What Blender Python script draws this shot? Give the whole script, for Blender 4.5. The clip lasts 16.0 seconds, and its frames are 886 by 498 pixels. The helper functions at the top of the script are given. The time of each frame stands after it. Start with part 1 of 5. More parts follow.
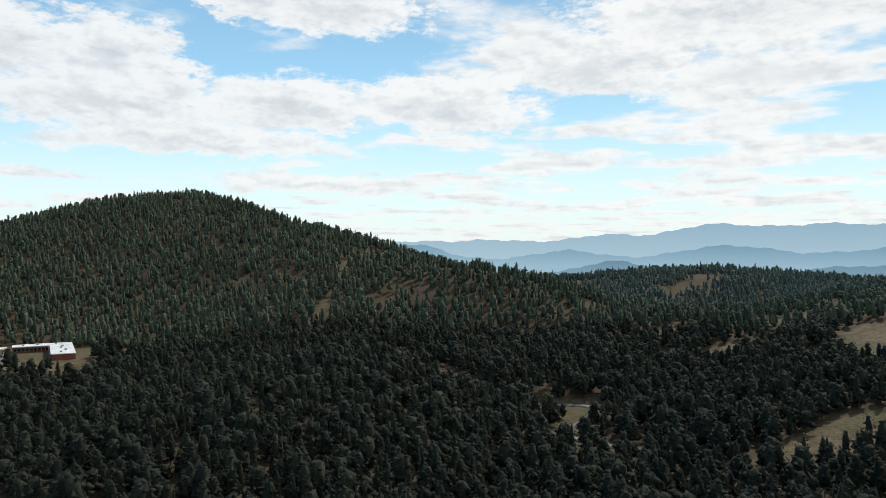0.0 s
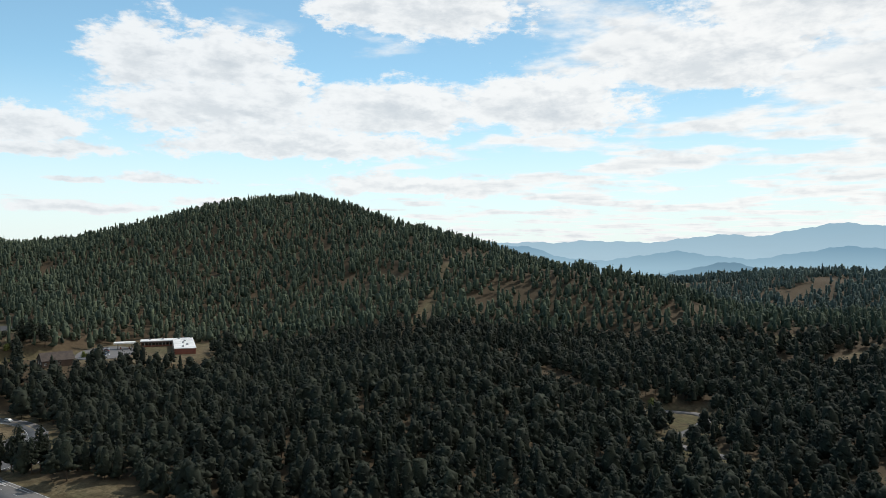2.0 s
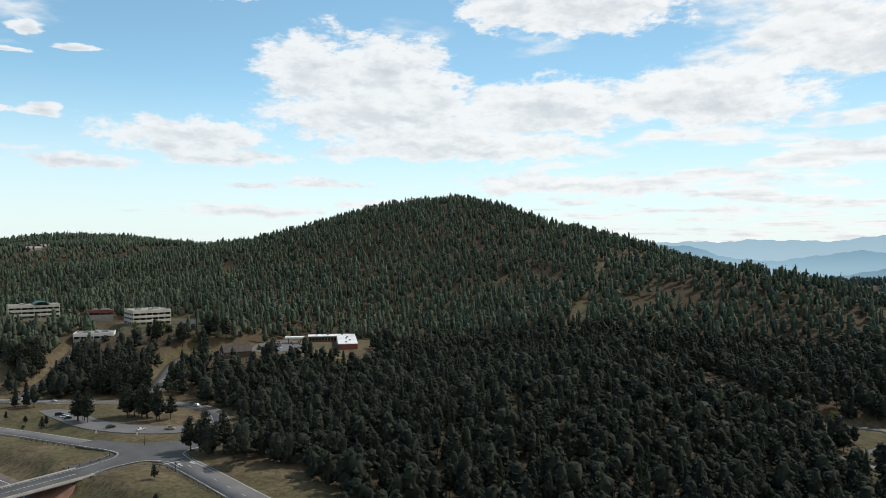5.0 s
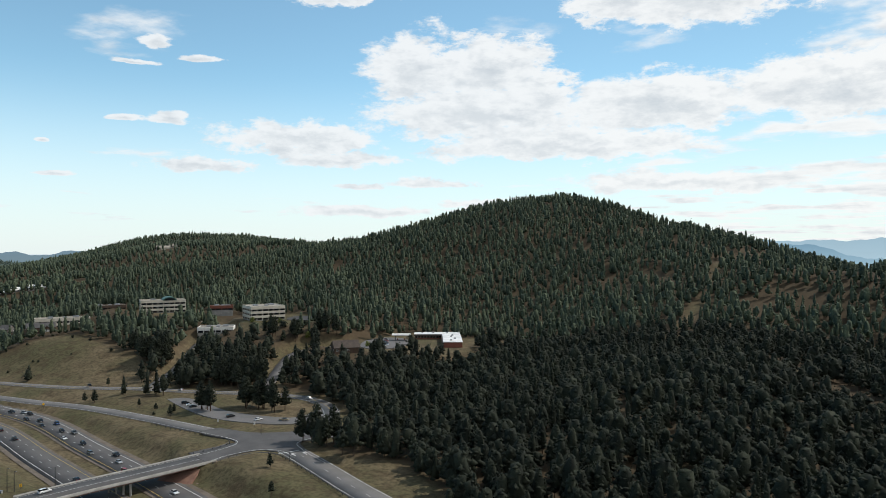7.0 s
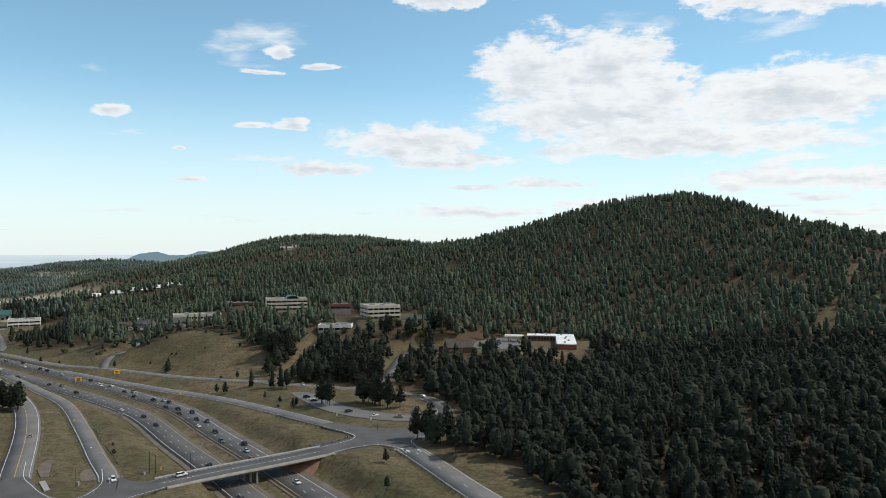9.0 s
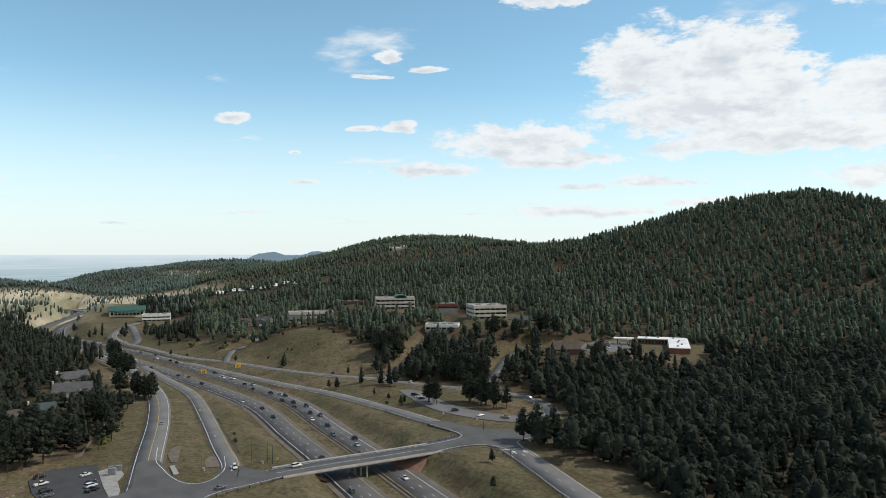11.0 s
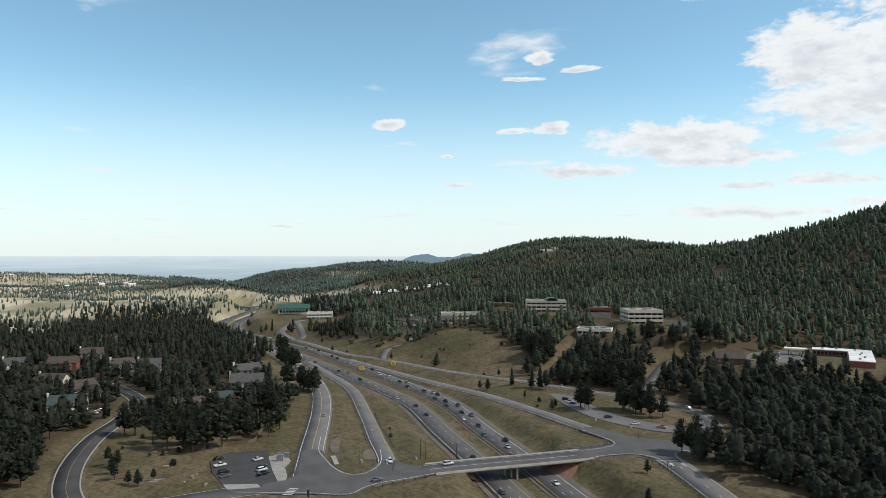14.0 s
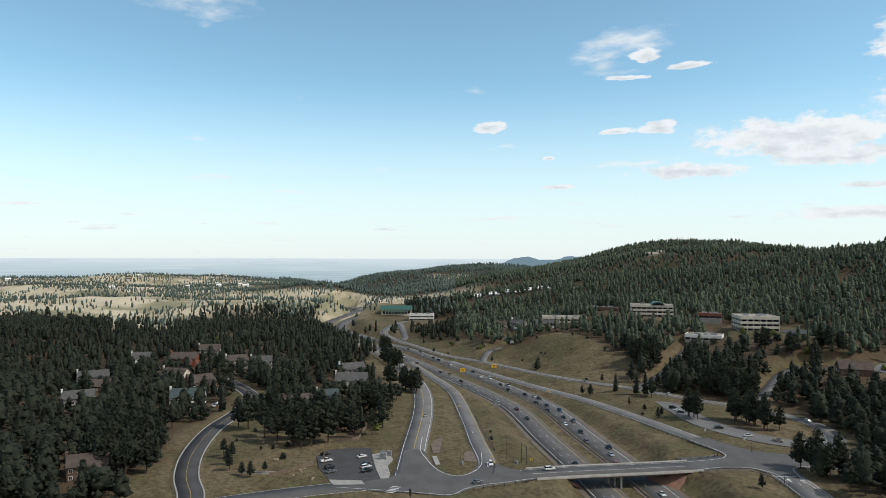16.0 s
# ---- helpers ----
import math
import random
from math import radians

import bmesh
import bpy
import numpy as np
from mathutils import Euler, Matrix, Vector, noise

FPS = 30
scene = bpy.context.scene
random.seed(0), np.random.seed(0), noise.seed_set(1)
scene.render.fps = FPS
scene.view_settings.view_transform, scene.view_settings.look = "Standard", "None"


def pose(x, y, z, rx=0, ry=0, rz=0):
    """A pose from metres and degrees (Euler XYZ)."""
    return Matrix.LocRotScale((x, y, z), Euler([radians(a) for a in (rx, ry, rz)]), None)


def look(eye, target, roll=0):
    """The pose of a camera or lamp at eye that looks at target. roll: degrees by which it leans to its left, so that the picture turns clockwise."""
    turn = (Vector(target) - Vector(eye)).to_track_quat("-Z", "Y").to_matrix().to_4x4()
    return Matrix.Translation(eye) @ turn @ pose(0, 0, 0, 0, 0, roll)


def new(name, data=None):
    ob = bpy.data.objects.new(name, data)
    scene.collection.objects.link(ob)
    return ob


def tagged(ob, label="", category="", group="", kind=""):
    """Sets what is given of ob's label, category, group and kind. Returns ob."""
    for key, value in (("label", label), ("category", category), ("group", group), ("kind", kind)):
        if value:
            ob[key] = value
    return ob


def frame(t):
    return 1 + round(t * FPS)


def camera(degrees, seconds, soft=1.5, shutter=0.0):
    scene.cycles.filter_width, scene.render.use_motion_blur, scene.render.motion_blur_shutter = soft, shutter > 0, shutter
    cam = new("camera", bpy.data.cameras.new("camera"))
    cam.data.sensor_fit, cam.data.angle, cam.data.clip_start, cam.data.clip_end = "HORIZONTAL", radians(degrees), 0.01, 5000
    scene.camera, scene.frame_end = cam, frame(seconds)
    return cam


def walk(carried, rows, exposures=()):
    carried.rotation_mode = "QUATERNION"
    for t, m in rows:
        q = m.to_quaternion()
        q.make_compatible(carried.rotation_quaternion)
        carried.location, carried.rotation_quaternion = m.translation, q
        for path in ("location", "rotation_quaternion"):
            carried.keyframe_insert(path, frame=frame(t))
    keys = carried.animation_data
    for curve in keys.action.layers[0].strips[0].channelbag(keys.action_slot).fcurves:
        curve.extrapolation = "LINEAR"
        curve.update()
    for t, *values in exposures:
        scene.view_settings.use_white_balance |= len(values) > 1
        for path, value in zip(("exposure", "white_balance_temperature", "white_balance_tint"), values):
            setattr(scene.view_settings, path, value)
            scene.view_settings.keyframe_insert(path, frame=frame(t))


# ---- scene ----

# ------------------------------------------------------------------ camera
EYE = (0.0, 0.0, 92.0)
cam = camera(64.1, 16.0, soft=0.55)
# seconds, yaw, pitch, roll of a hovering drone that turns to its left
PATH = [(0, 0, -.06, -.15), (0.5, 2.1, -.04, -.17), (1, 4.2, -.02, -.18), (1.5, 6.17, 0, -.17), (2, 8.2, .01, -.16), (2.5, 10.2, .01, -.14),
        (3, 12.29, .04, -.12), (3.5, 14.47, .07, -.09), (4, 16.47, .06, -.04), (6.5, 26.91, -.05, .01), (7, 29, -.06, .02), (7.5, 31.07, -.05, .03),
        (8, 33.4, -.03, .03), (8.5, 35.76, -.01, .02), (9, 38.12, 0, 0), (11.5, 48.76, .04, -.03), (12, 50.83, .07, -.05), (12.5, 52.89, .11, -.06),
        (13, 54.89, .13, -.08), (13.5, 56.91, .15, -.11), (14, 58.87, .19, -.14), (14.5, 60.83, .23, -.16), (15, 62.92, .29, -.17),
        (15.5, 64.95, .33, -.2), (16, 67.02, .38, -.23)]
walk(cam, [(t, pose(*EYE, 90 + p, r, y)) for t, y, p, r in PATH], exposures=[(0, 0.0), (16, 0.0)])

# ------------------------------------------------------------------ sun, sky and clouds
SUN_AZ, SUN_EL = -38.0, 46.0      # degrees; azimuth counted to the left from +y
sun_way = Vector((-math.sin(radians(SUN_AZ)) * math.cos(radians(SUN_EL)), math.cos(radians(SUN_AZ)) * math.cos(radians(SUN_EL)), math.sin(radians(SUN_EL))))
sun = new("sun", bpy.data.lights.new("sun", "SUN"))
sun.data.energy, sun.data.angle, sun.data.color = 3.6, radians(0.6), (1.0, 0.95, 0.87)
sun.matrix_world = look((0, 0, 0), -sun_way)


class Nodes:
    """Short hand for node trees."""

    def __init__(self, tree):
        self.tree = tree
        tree.nodes.clear()

    def add(self, kind, inputs=None, **settings):
        n = self.tree.nodes.new(kind)
        for k, v in settings.items():
            setattr(n, k, v)
        for k, v in (inputs or {}).items():
            if hasattr(v, "is_output"):
                self.tree.links.new(v, n.inputs[k])
            else:
                n.inputs[k].default_value = v
        return n

    def math(self, op, a, b=0.0, c=0.0, clamp=False):
        return self.add("ShaderNodeMath", {0: a, 1: b, 2: c}, operation=op, use_clamp=clamp).outputs[0]

    def step(self, v, lo, hi, a=0.0, b=1.0):
        return self.add("ShaderNodeMapRange", {0: v, 1: lo, 2: hi, 3: a, 4: b}, interpolation_type="SMOOTHSTEP").outputs[0]

    def mix(self, f, a, b):
        n = self.add("ShaderNodeMix", {0: f, 6: a, 7: b}, data_type="RGBA")
        return n.outputs[2]

    def noise(self, v, scale, detail=4.0, rough=0.55, out=0):
        return self.add("ShaderNodeTexNoise", {"Vector": v, "Scale": scale, "Detail": detail, "Roughness": rough}).outputs[out]


# clouds: azimuth, elevation and half axes in degrees
CLOUDS = [(31.3, 14.0, 4.6, 3.3), (25.0, 13.8, 4.6, 3.0), (21.0, 12.0, 3.5, 2.4), (26.0, 10.6, 9.5, 2.6), (12.5, 10.8, 8.5, 2.7), (40.5, 8.4, 6.5, 1.5), (37.0, 6.9, 5.0, .8),
          (20.0, 8.0, 12.0, 1.7), (0.0, 11.0, 8.0, 3.2), (8.5, 18.3, 8.0, 2.8), (15.5, 18.6, 4.0, 2.0), (38.0, 19.6, 4.0, 1.0), (50.9, 15.2, 1.25, .6),
          (48.0, 14.2, 1.6, .26), (52.9, 13.6, 1.9, .22), (50.0, 9.7, 1.7, .5), (53.2, 9.5, 1.4, .26), (48.3, 6.3, 3.6, .75), (57.8, 5.3, 1.3, .24), (63.1, 10.0, 1.25, .5),
          (58.7, 7.6, .5, .2), (36.0, 2.9, 5.5, .5), (35.5, 5.0, 2.0, .35), (30.5, 5.2, 3.5, .5), (25.0, 3.5, 4.0, .6), (10.0, 5.0, 8.0, 1.1), (-12.0, 14.0, 10.0, 3.5), (-22.0, 17.5, 12.0, 4.0)]
world = bpy.data.worlds.new("sky")
scene.world = world
world.use_nodes = True
W = Nodes(world.node_tree)
sky = W.add("ShaderNodeTexSky", sky_type="NISHITA", sun_disc=False, sun_elevation=radians(SUN_EL), sun_rotation=radians(-SUN_AZ), altitude=2300.0, air_density=1.0, dust_density=1.6, ozone_density=1.5).outputs[0]
way = W.add("ShaderNodeTexCoord").outputs["Generated"]
sep = W.add("ShaderNodeSeparateXYZ", {0: way}).outputs
az = W.math("MULTIPLY", W.math("ARCTAN2", W.math("MULTIPLY", sep[0], -1.0), sep[1]), 57.2958)
el = W.math("MULTIPLY", W.math("ARCSINE", sep[2]), 57.2958)
flat = W.add("ShaderNodeCombineXYZ", {0: W.math("MULTIPLY", az, .1), 1: W.math("MULTIPLY", el, .22), 2: 0.0}).outputs[0]
n_big = W.noise(flat, 1.3, 7.0, .62)
n_fine = W.noise(flat, 4.5, 7.0, .68)
n_tiny = W.noise(flat, 15.0, 6.0, .66)


def billow(at, scale):
    """Rounded heads of cumulus, large ones carrying small ones."""
    return W.add("ShaderNodeTexVoronoi", {"Vector": at, "Scale": scale, "Detail": 3.0, "Roughness": .55, "Lacunarity": 2.3, "Smoothness": .35}, feature="SMOOTH_F1", normalize=True).outputs[0]


warp = W.add("ShaderNodeVectorMath", {0: flat, 1: W.add("ShaderNodeVectorMath", {0: W.noise(flat, 3.0, 4.0, .6, 1), 1: (.16, .16, 0)}, operation="MULTIPLY").outputs[0]}, operation="ADD").outputs[0]
heads = billow(warp, 2.2)
heads_sunward = billow(W.add("ShaderNodeVectorMath", {0: warp, 1: (-.05, .09, 0)}, operation="ADD").outputs[0], 2.2)
relief = W.math("SUBTRACT", heads_sunward, heads)
puffy = W.math("MULTIPLY", W.math("SUBTRACT", .42, heads), 1.5)
wob = W.math("ADD", W.math("MULTIPLY", W.math("SUBTRACT", n_big, .5), 1.6), W.math("ADD", W.math("MULTIPLY", W.math("SUBTRACT", n_fine, .5), 1.1), W.math("ADD", puffy, W.math("MULTIPLY", W.math("SUBTRACT", n_tiny, .5), 1.0))))
bend = W.add("ShaderNodeSeparateColor", {0: W.noise(flat, 2.6, 6.0, .6, 1)}).outputs
bend_a = W.math("SUBTRACT", bend[0], .5)
bend_e = W.math("SUBTRACT", bend[1], .5)
field = under = None
for ca, ce, ra, re in CLOUDS:
    da = W.math("MULTIPLY", W.math("ADD", W.math("SUBTRACT", az, ca), W.math("MULTIPLY", bend_a, min(9.0, 2.4 * ra))), 1 / ra)
    de = W.math("MULTIPLY", W.math("ADD", W.math("SUBTRACT", el, ce), W.math("MULTIPLY", bend_e, min(4.4, 2.6 * re))), 1 / re)
    low = W.math("MULTIPLY", de, -.45)
    de = W.math("MAXIMUM", de, W.math("MULTIPLY", de, -1.5))
    v = W.math("SUBTRACT", 1.0, W.math("SQRT", W.math("ADD", W.math("MULTIPLY", da, da), W.math("MULTIPLY", de, de))))
    under_v = W.math("ADD", v, low)
    field = v if field is None else W.math("SMOOTH_MAX", field, v, .25)
    under = under_v if under is None else W.math("SMOOTH_MAX", under, under_v, .25)
# the broken deck over the mountains and beyond, in rows that draw together at the horizon
depth = W.math("DIVIDE", 1.0, W.math("MAXIMUM", W.math("ADD", sep[2], .05), .02))
deck_at = W.add("ShaderNodeCombineXYZ", {0: W.math("MULTIPLY", sep[0], depth), 1: W.math("MULTIPLY", sep[1], depth), 2: 0.0}).outputs[0]
deck = W.noise(deck_at, .95, 8.0, .55)
cover = W.step(az, 34.0, -6.0, -.45, .16)
cover = W.math("ADD", cover, W.step(W.math("ABSOLUTE", W.math("SUBTRACT", az, 15.0)), 50.0, 110.0, 0.0, .2))
deck = W.math("ADD", W.math("MULTIPLY", W.math("SUBTRACT", deck, .5), 3.6), cover)
field = W.math("MAXIMUM", W.math("ADD", W.math("MAXIMUM", field, -1.0), W.math("MULTIPLY", wob, .55)), deck)
alpha = W.step(field, -.04, .34)
under = W.math("ADD", W.math("MAXIMUM", under, -1.0), W.math("MULTIPLY", wob, .45))
core = W.math("MAXIMUM", W.step(W.math("ADD", under, W.math("MULTIPLY", W.math("SUBTRACT", n_fine, .5), .8)), .35, 1.2), W.step(W.math("ADD", deck, W.math("MULTIPLY", W.math("SUBTRACT", n_big, .5), .9)), .2, 1.0))
glow = W.step(az, 75.0, -35.0, 0.0, 1.0)
sky = W.add("ShaderNodeVectorMath", {0: sky, 1: (0.180, 0.212, 0.180)}, operation="MULTIPLY").outputs[0]
sky = W.add("ShaderNodeVectorMath", {0: sky, 1: W.step(az, 42.0, -30.0, 1.0, .66)}, operation="MULTIPLY").outputs[0]
sky = W.mix(W.step(el, 14.0, -1.0, 0.0, .88), sky, (.80, .87, .905, 1))
white = W.mix(glow, (.86, .90, .93, 1), (.98, .98, .965, 1))
cloud = W.mix(W.math("MULTIPLY", core, .6), white, (.56, .615, .665, 1))
cloud = W.mix(W.step(relief, .04, -.16, 0.0, .42), cloud, (.50, .56, .62, 1))
colour = W.mix(W.math("MULTIPLY", alpha, .95), sky, cloud)
below = W.step(el, -.2, -4.0)
colour = W.mix(below, colour, (.10, .11, .11, 1))
W.add("ShaderNodeOutputWorld", {0: W.add("ShaderNodeBackground", {0: colour, 1: 1.0}).outputs[0]})


# ------------------------------------------------------------------ materials
def surface(name, colour, second=None, scale=1.0, rough=.85, metal=0.0, fine=8.0, bump=.0, contrast=(.35, .65), spec=.3):
    """A two-scale noisy surface: colour and second mix in patches, with a finer grain over them."""
    m = bpy.data.materials.new(name)
    m.use_nodes = True
    n = Nodes(m.node_tree)
    at = n.add("ShaderNodeNewGeometry").outputs["Position"]
    second = second or tuple(c * .75 for c in colour)
    a = n.step(n.noise(at, scale, 5.0), *contrast)
    b = n.noise(at, scale * fine, 3.0)
    c = n.mix(a, (*colour, 1), (*second, 1))
    c = n.mix(n.step(b, .3, .75, 0.0, .35), c, (*[v * .45 for v in colour], 1))
    ins = {"Base Color": c, "Roughness": rough, "Metallic": metal, "Specular IOR Level": spec}
    if bump:
        ins["Normal"] = n.add("ShaderNodeBump", {"Strength": .6, "Distance": bump, "Height": b}).outputs[0]
    n.add("ShaderNodeOutputMaterial", {0: n.add("ShaderNodeBsdfPrincipled", ins).outputs[0]})
    return m


def foliage(name, dark, light):
    m = bpy.data.materials.new(name)
    m.use_nodes = True
    n = Nodes(m.node_tree)
    at = n.add("ShaderNodeNewGeometry").outputs["Position"]
    c = n.mix(n.step(n.noise(at, .21, 1.0), .36, .64), (*dark, 1), (*light, 1))
    c = n.mix(n.step(n.noise(at, .012, 3.0), .42, .62, 0.0, .45), c, (*[v * .62 for v in dark], 1))
    c = n.mix(n.step(n.noise(at, 1.6, 2.0), .4, .7, 0.0, .5), c, (*[v * .5 for v in dark], 1))
    each = n.add("ShaderNodeNewGeometry").outputs["Random Per Island"]
    c = n.mix(n.math("MULTIPLY", each, .4), c, (*[v * 1.1 for v in light], 1))
    bump = n.add("ShaderNodeBump", {"Strength": .8, "Distance": .35, "Height": n.noise(at, 2.2, 3.0)}).outputs[0]
    bsdf = n.add("ShaderNodeBsdfPrincipled", {"Base Color": c, "Roughness": .8, "Specular IOR Level": .15, "Normal": bump}).outputs[0]
    thin = n.add("ShaderNodeBsdfTranslucent", {0: c}).outputs[0]
    n.add("ShaderNodeOutputMaterial", {0: n.add("ShaderNodeMixShader", {0: .25, 1: bsdf, 2: thin}).outputs[0]})
    return m


def ground_material():
    """Dry grass, bare soil and needle litter under the trees; sun and shade partly in the colour."""
    m = bpy.data.materials.new("dry_grass_ground")
    m.use_nodes = True
    n = Nodes(m.node_tree)
    at = n.add("ShaderNodeNewGeometry").outputs["Position"]
    litter = n.add("ShaderNodeAttribute", attribute_name="litter").outputs["Fac"]
    tan = n.add("ShaderNodeAttribute", attribute_name="dry").outputs["Fac"]
    # near grass, its colour darkened for the cloud shade over the valley
    green = n.mix(n.step(n.noise(at, .02, 5.0), .38, .62), (.092, .085, .044, 1), (.152, .118, .072, 1))
    green = n.mix(n.step(n.noise(at, .12, 5.0, .6), .42, .68, 0.0, .75), green, (.068, .048, .029, 1))
    green = n.mix(n.step(n.noise(at, .05, 6.0, .65), .52, .66, 0.0, .7), green, (.120, .100, .058, 1))
    # tan grass of the far hills, paled further for the sun on it
    pale = n.mix(n.step(n.noise(at, .012, 6.0), .35, .65), (.50, .435, .32, 1), (.38, .33, .23, 1))
    pale = n.mix(n.step(n.noise(at, .006, 6.0, .6), .46, .6, 0.0, .75), pale, (.150, .150, .085, 1))
    c = n.mix(tan, green, pale)
    c = n.mix(n.math("MULTIPLY", n.step(n.noise(at, .45, 6.0, .7), .40, .64, 0.0, .65), n.math("MULTIPLY_ADD", tan, -.6, 1.0)), c, (.036, .030, .016, 1))
    c = n.mix(litter, c, n.mix(n.noise(at, .35, 4.0), (.042, .031, .020, 1), (.078, .056, .034, 1)))
    bump = n.add("ShaderNodeBump", {"Strength": .7, "Distance": .25, "Height": n.noise(at, 1.3, 5.0)}).outputs[0]
    n.add("ShaderNodeOutputMaterial", {0: n.add("ShaderNodeBsdfPrincipled", {"Base Color": c, "Roughness": .95, "Specular IOR Level": .1, "Normal": bump}).outputs[0]})
    return m


def hazed_distance(name, low, high, z0, z1, streak=0.0):
    """Far land seen through miles of air, the haze painted as a glowing gradient."""
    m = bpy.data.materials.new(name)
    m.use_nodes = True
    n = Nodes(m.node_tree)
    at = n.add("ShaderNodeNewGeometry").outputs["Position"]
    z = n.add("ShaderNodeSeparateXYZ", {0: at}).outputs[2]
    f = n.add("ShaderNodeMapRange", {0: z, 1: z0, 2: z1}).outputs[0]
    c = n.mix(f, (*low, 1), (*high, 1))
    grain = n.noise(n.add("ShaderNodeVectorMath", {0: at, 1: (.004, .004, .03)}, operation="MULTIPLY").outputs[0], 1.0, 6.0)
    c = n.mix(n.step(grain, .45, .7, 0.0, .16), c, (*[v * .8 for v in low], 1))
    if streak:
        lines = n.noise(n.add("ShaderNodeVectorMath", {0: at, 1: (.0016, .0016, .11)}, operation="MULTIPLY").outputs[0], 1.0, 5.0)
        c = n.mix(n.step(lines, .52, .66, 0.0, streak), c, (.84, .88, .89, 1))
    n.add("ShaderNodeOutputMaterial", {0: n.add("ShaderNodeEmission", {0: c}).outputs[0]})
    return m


def glass_material(name, tint):
    m = bpy.data.materials.new(name)
    m.use_nodes = True
    n = Nodes(m.node_tree)
    n.add("ShaderNodeOutputMaterial", {0: n.add("ShaderNodeBsdfPrincipled", {"Base Color": (*tint, 1), "Roughness": .08, "Specular IOR Level": .6}).outputs[0]})
    return m


def paint(name, colour, rough=.35, metal=0.0):
    return surface(name, colour, tuple(c * .9 for c in colour), .6, rough, metal, 12.0, spec=.5)


M = dict(
    ground=ground_material(),
    asphalt=surface("asphalt", (.096, .092, .091), (.072, .069, .069), .10, .9, fine=25.0, bump=.01),
    # dark asphalt: newer on the lots, part shade in the colour on the lane
    asphalt_dark=surface("dark_asphalt", (.058, .057, .058), (.042, .041, .042), .10, .9, fine=25.0, bump=.01),
    asphalt_pale=surface("worn_asphalt", (.146, .140, .138), (.112, .108, .106), .08, .9, fine=25.0, bump=.01),
    line_white=surface("white_road_paint", (.62, .62, .60), (.45, .45, .44), .5, .7),
    line_yellow=surface("yellow_road_paint", (.50, .36, .08), (.40, .28, .07), .5, .7),
    gravel=surface("pinkish_gravel_shoulder", (.150, .122, .098), (.105, .085, .066), .25, .95, fine=12.0, bump=.03),
    concrete=surface("concrete", (.30, .29, .27), (.23, .222, .208), .35, .85, bump=.01),
    red_concrete=surface("reddish_concrete", (.24, .135, .10), (.18, .10, .075), .3, .9, bump=.01),
    # same pines: near needles darkened for cloud shade, hill needles lightened for sun
    needles=foliage("shaded_pine_needles", (.019, .024, .019), (.041, .049, .032)),
    needles_sunlit=foliage("sunlit_hill_needles", (.042, .064, .050), (.112, .136, .084)),
    # air haze painted into the colour of distant needles
    needles_hazed=foliage("hazed_far_needles", (.080, .118, .112), (.125, .160, .130)),
    bush=foliage("yellow_green_leaves", (.085, .105, .030), (.14, .15, .045)),
    bark=surface("pine_bark", (.085, .055, .038), (.05, .034, .026), .8, .95, bump=.03),
    white_paint=surface("white_siding", (.72, .71, .68), (.62, .61, .58), .3, .7),
    cream=surface("cream_stucco", (.56, .52, .44), (.47, .43, .36), .2, .85),
    grey_siding=surface("grey_siding", (.20, .19, .175), (.155, .147, .137), .3, .8),
    brown_siding=surface("brown_wood_siding", (.125, .085, .06), (.09, .06, .045), .3, .85),
    red_siding=surface("red_brown_siding", (.21, .075, .05), (.16, .058, .04), .3, .85),
    roof_grey=surface("grey_shingles", (.085, .083, .083), (.060, .058, .058), .5, .9, bump=.02),
    roof_brown=surface("brown_shingles", (.080, .062, .052), (.056, .044, .038), .5, .9, bump=.02),
    roof_teal=surface("grey_green_shingle_roof", (.050, .068, .068), (.038, .052, .054), .3, .8),
    roof_green=surface("green_metal_roof", (.040, .105, .085), (.033, .085, .07), .3, .5),
    roof_white=surface("white_membrane_roof", (.74, .74, .73), (.60, .60, .585), .12, .7),
    roof_tan=surface("tan_gravel_roof", (.33, .30, .26), (.26, .235, .20), .2, .9),
    glass=glass_material("dark_window_glass", (.012, .016, .02)),
    metal=surface("galvanised_steel", (.33, .34, .35), (.25, .26, .27), 1.0, .45, .7),
    old_steel=surface("weathered_guard_rail", (.13, .125, .12), (.09, .085, .08), 1.0, .75),
    dark_metal=surface("dark_painted_steel", (.035, .036, .038), (.025, .026, .028), 1.0, .5, .2),
    wood=surface("weathered_wood", (.16, .12, .085), (.11, .082, .06), .6, .9),
    sign_yellow=paint("yellow_sign", (.85, .48, .02), .6),
    sign_green=paint("green_sign", (.02, .16, .08), .6),
    rubber=surface("tyre_rubber", (.02, .02, .02), (.03, .03, .03), 2.0, .9),
    lamp_red=paint("red_lamp_glass", (.35, .02, .02), .2),
    lamp_white=paint("clear_lamp_glass", (.7, .7, .68), .2),
    rock=surface("tan_rock", (.27, .215, .16), (.20, .15, .11), .3, .95, bump=.05),
)


# ------------------------------------------------------------------ mesh helpers
def mesh_of(bm, name, material):
    me = bpy.data.meshes.new(name)
    bm.to_mesh(me)
    bm.free()
    me.materials.append(material)
    return me


def part(name, bm, material, parent=None, label=""):
    """Links a bmesh as one mesh object, under parent where there is one."""
    ob = new(name, bm if isinstance(bm, bpy.types.Mesh) else mesh_of(bm, name, material))
    if parent is not None:
        ob.parent = parent
    return tagged(ob, label)


def thing(name, m, label, category, group="", kind=""):
    ob = new(name)
    ob.empty_display_size = .5
    ob.matrix_world = m
    return tagged(ob, label, category, group, kind)


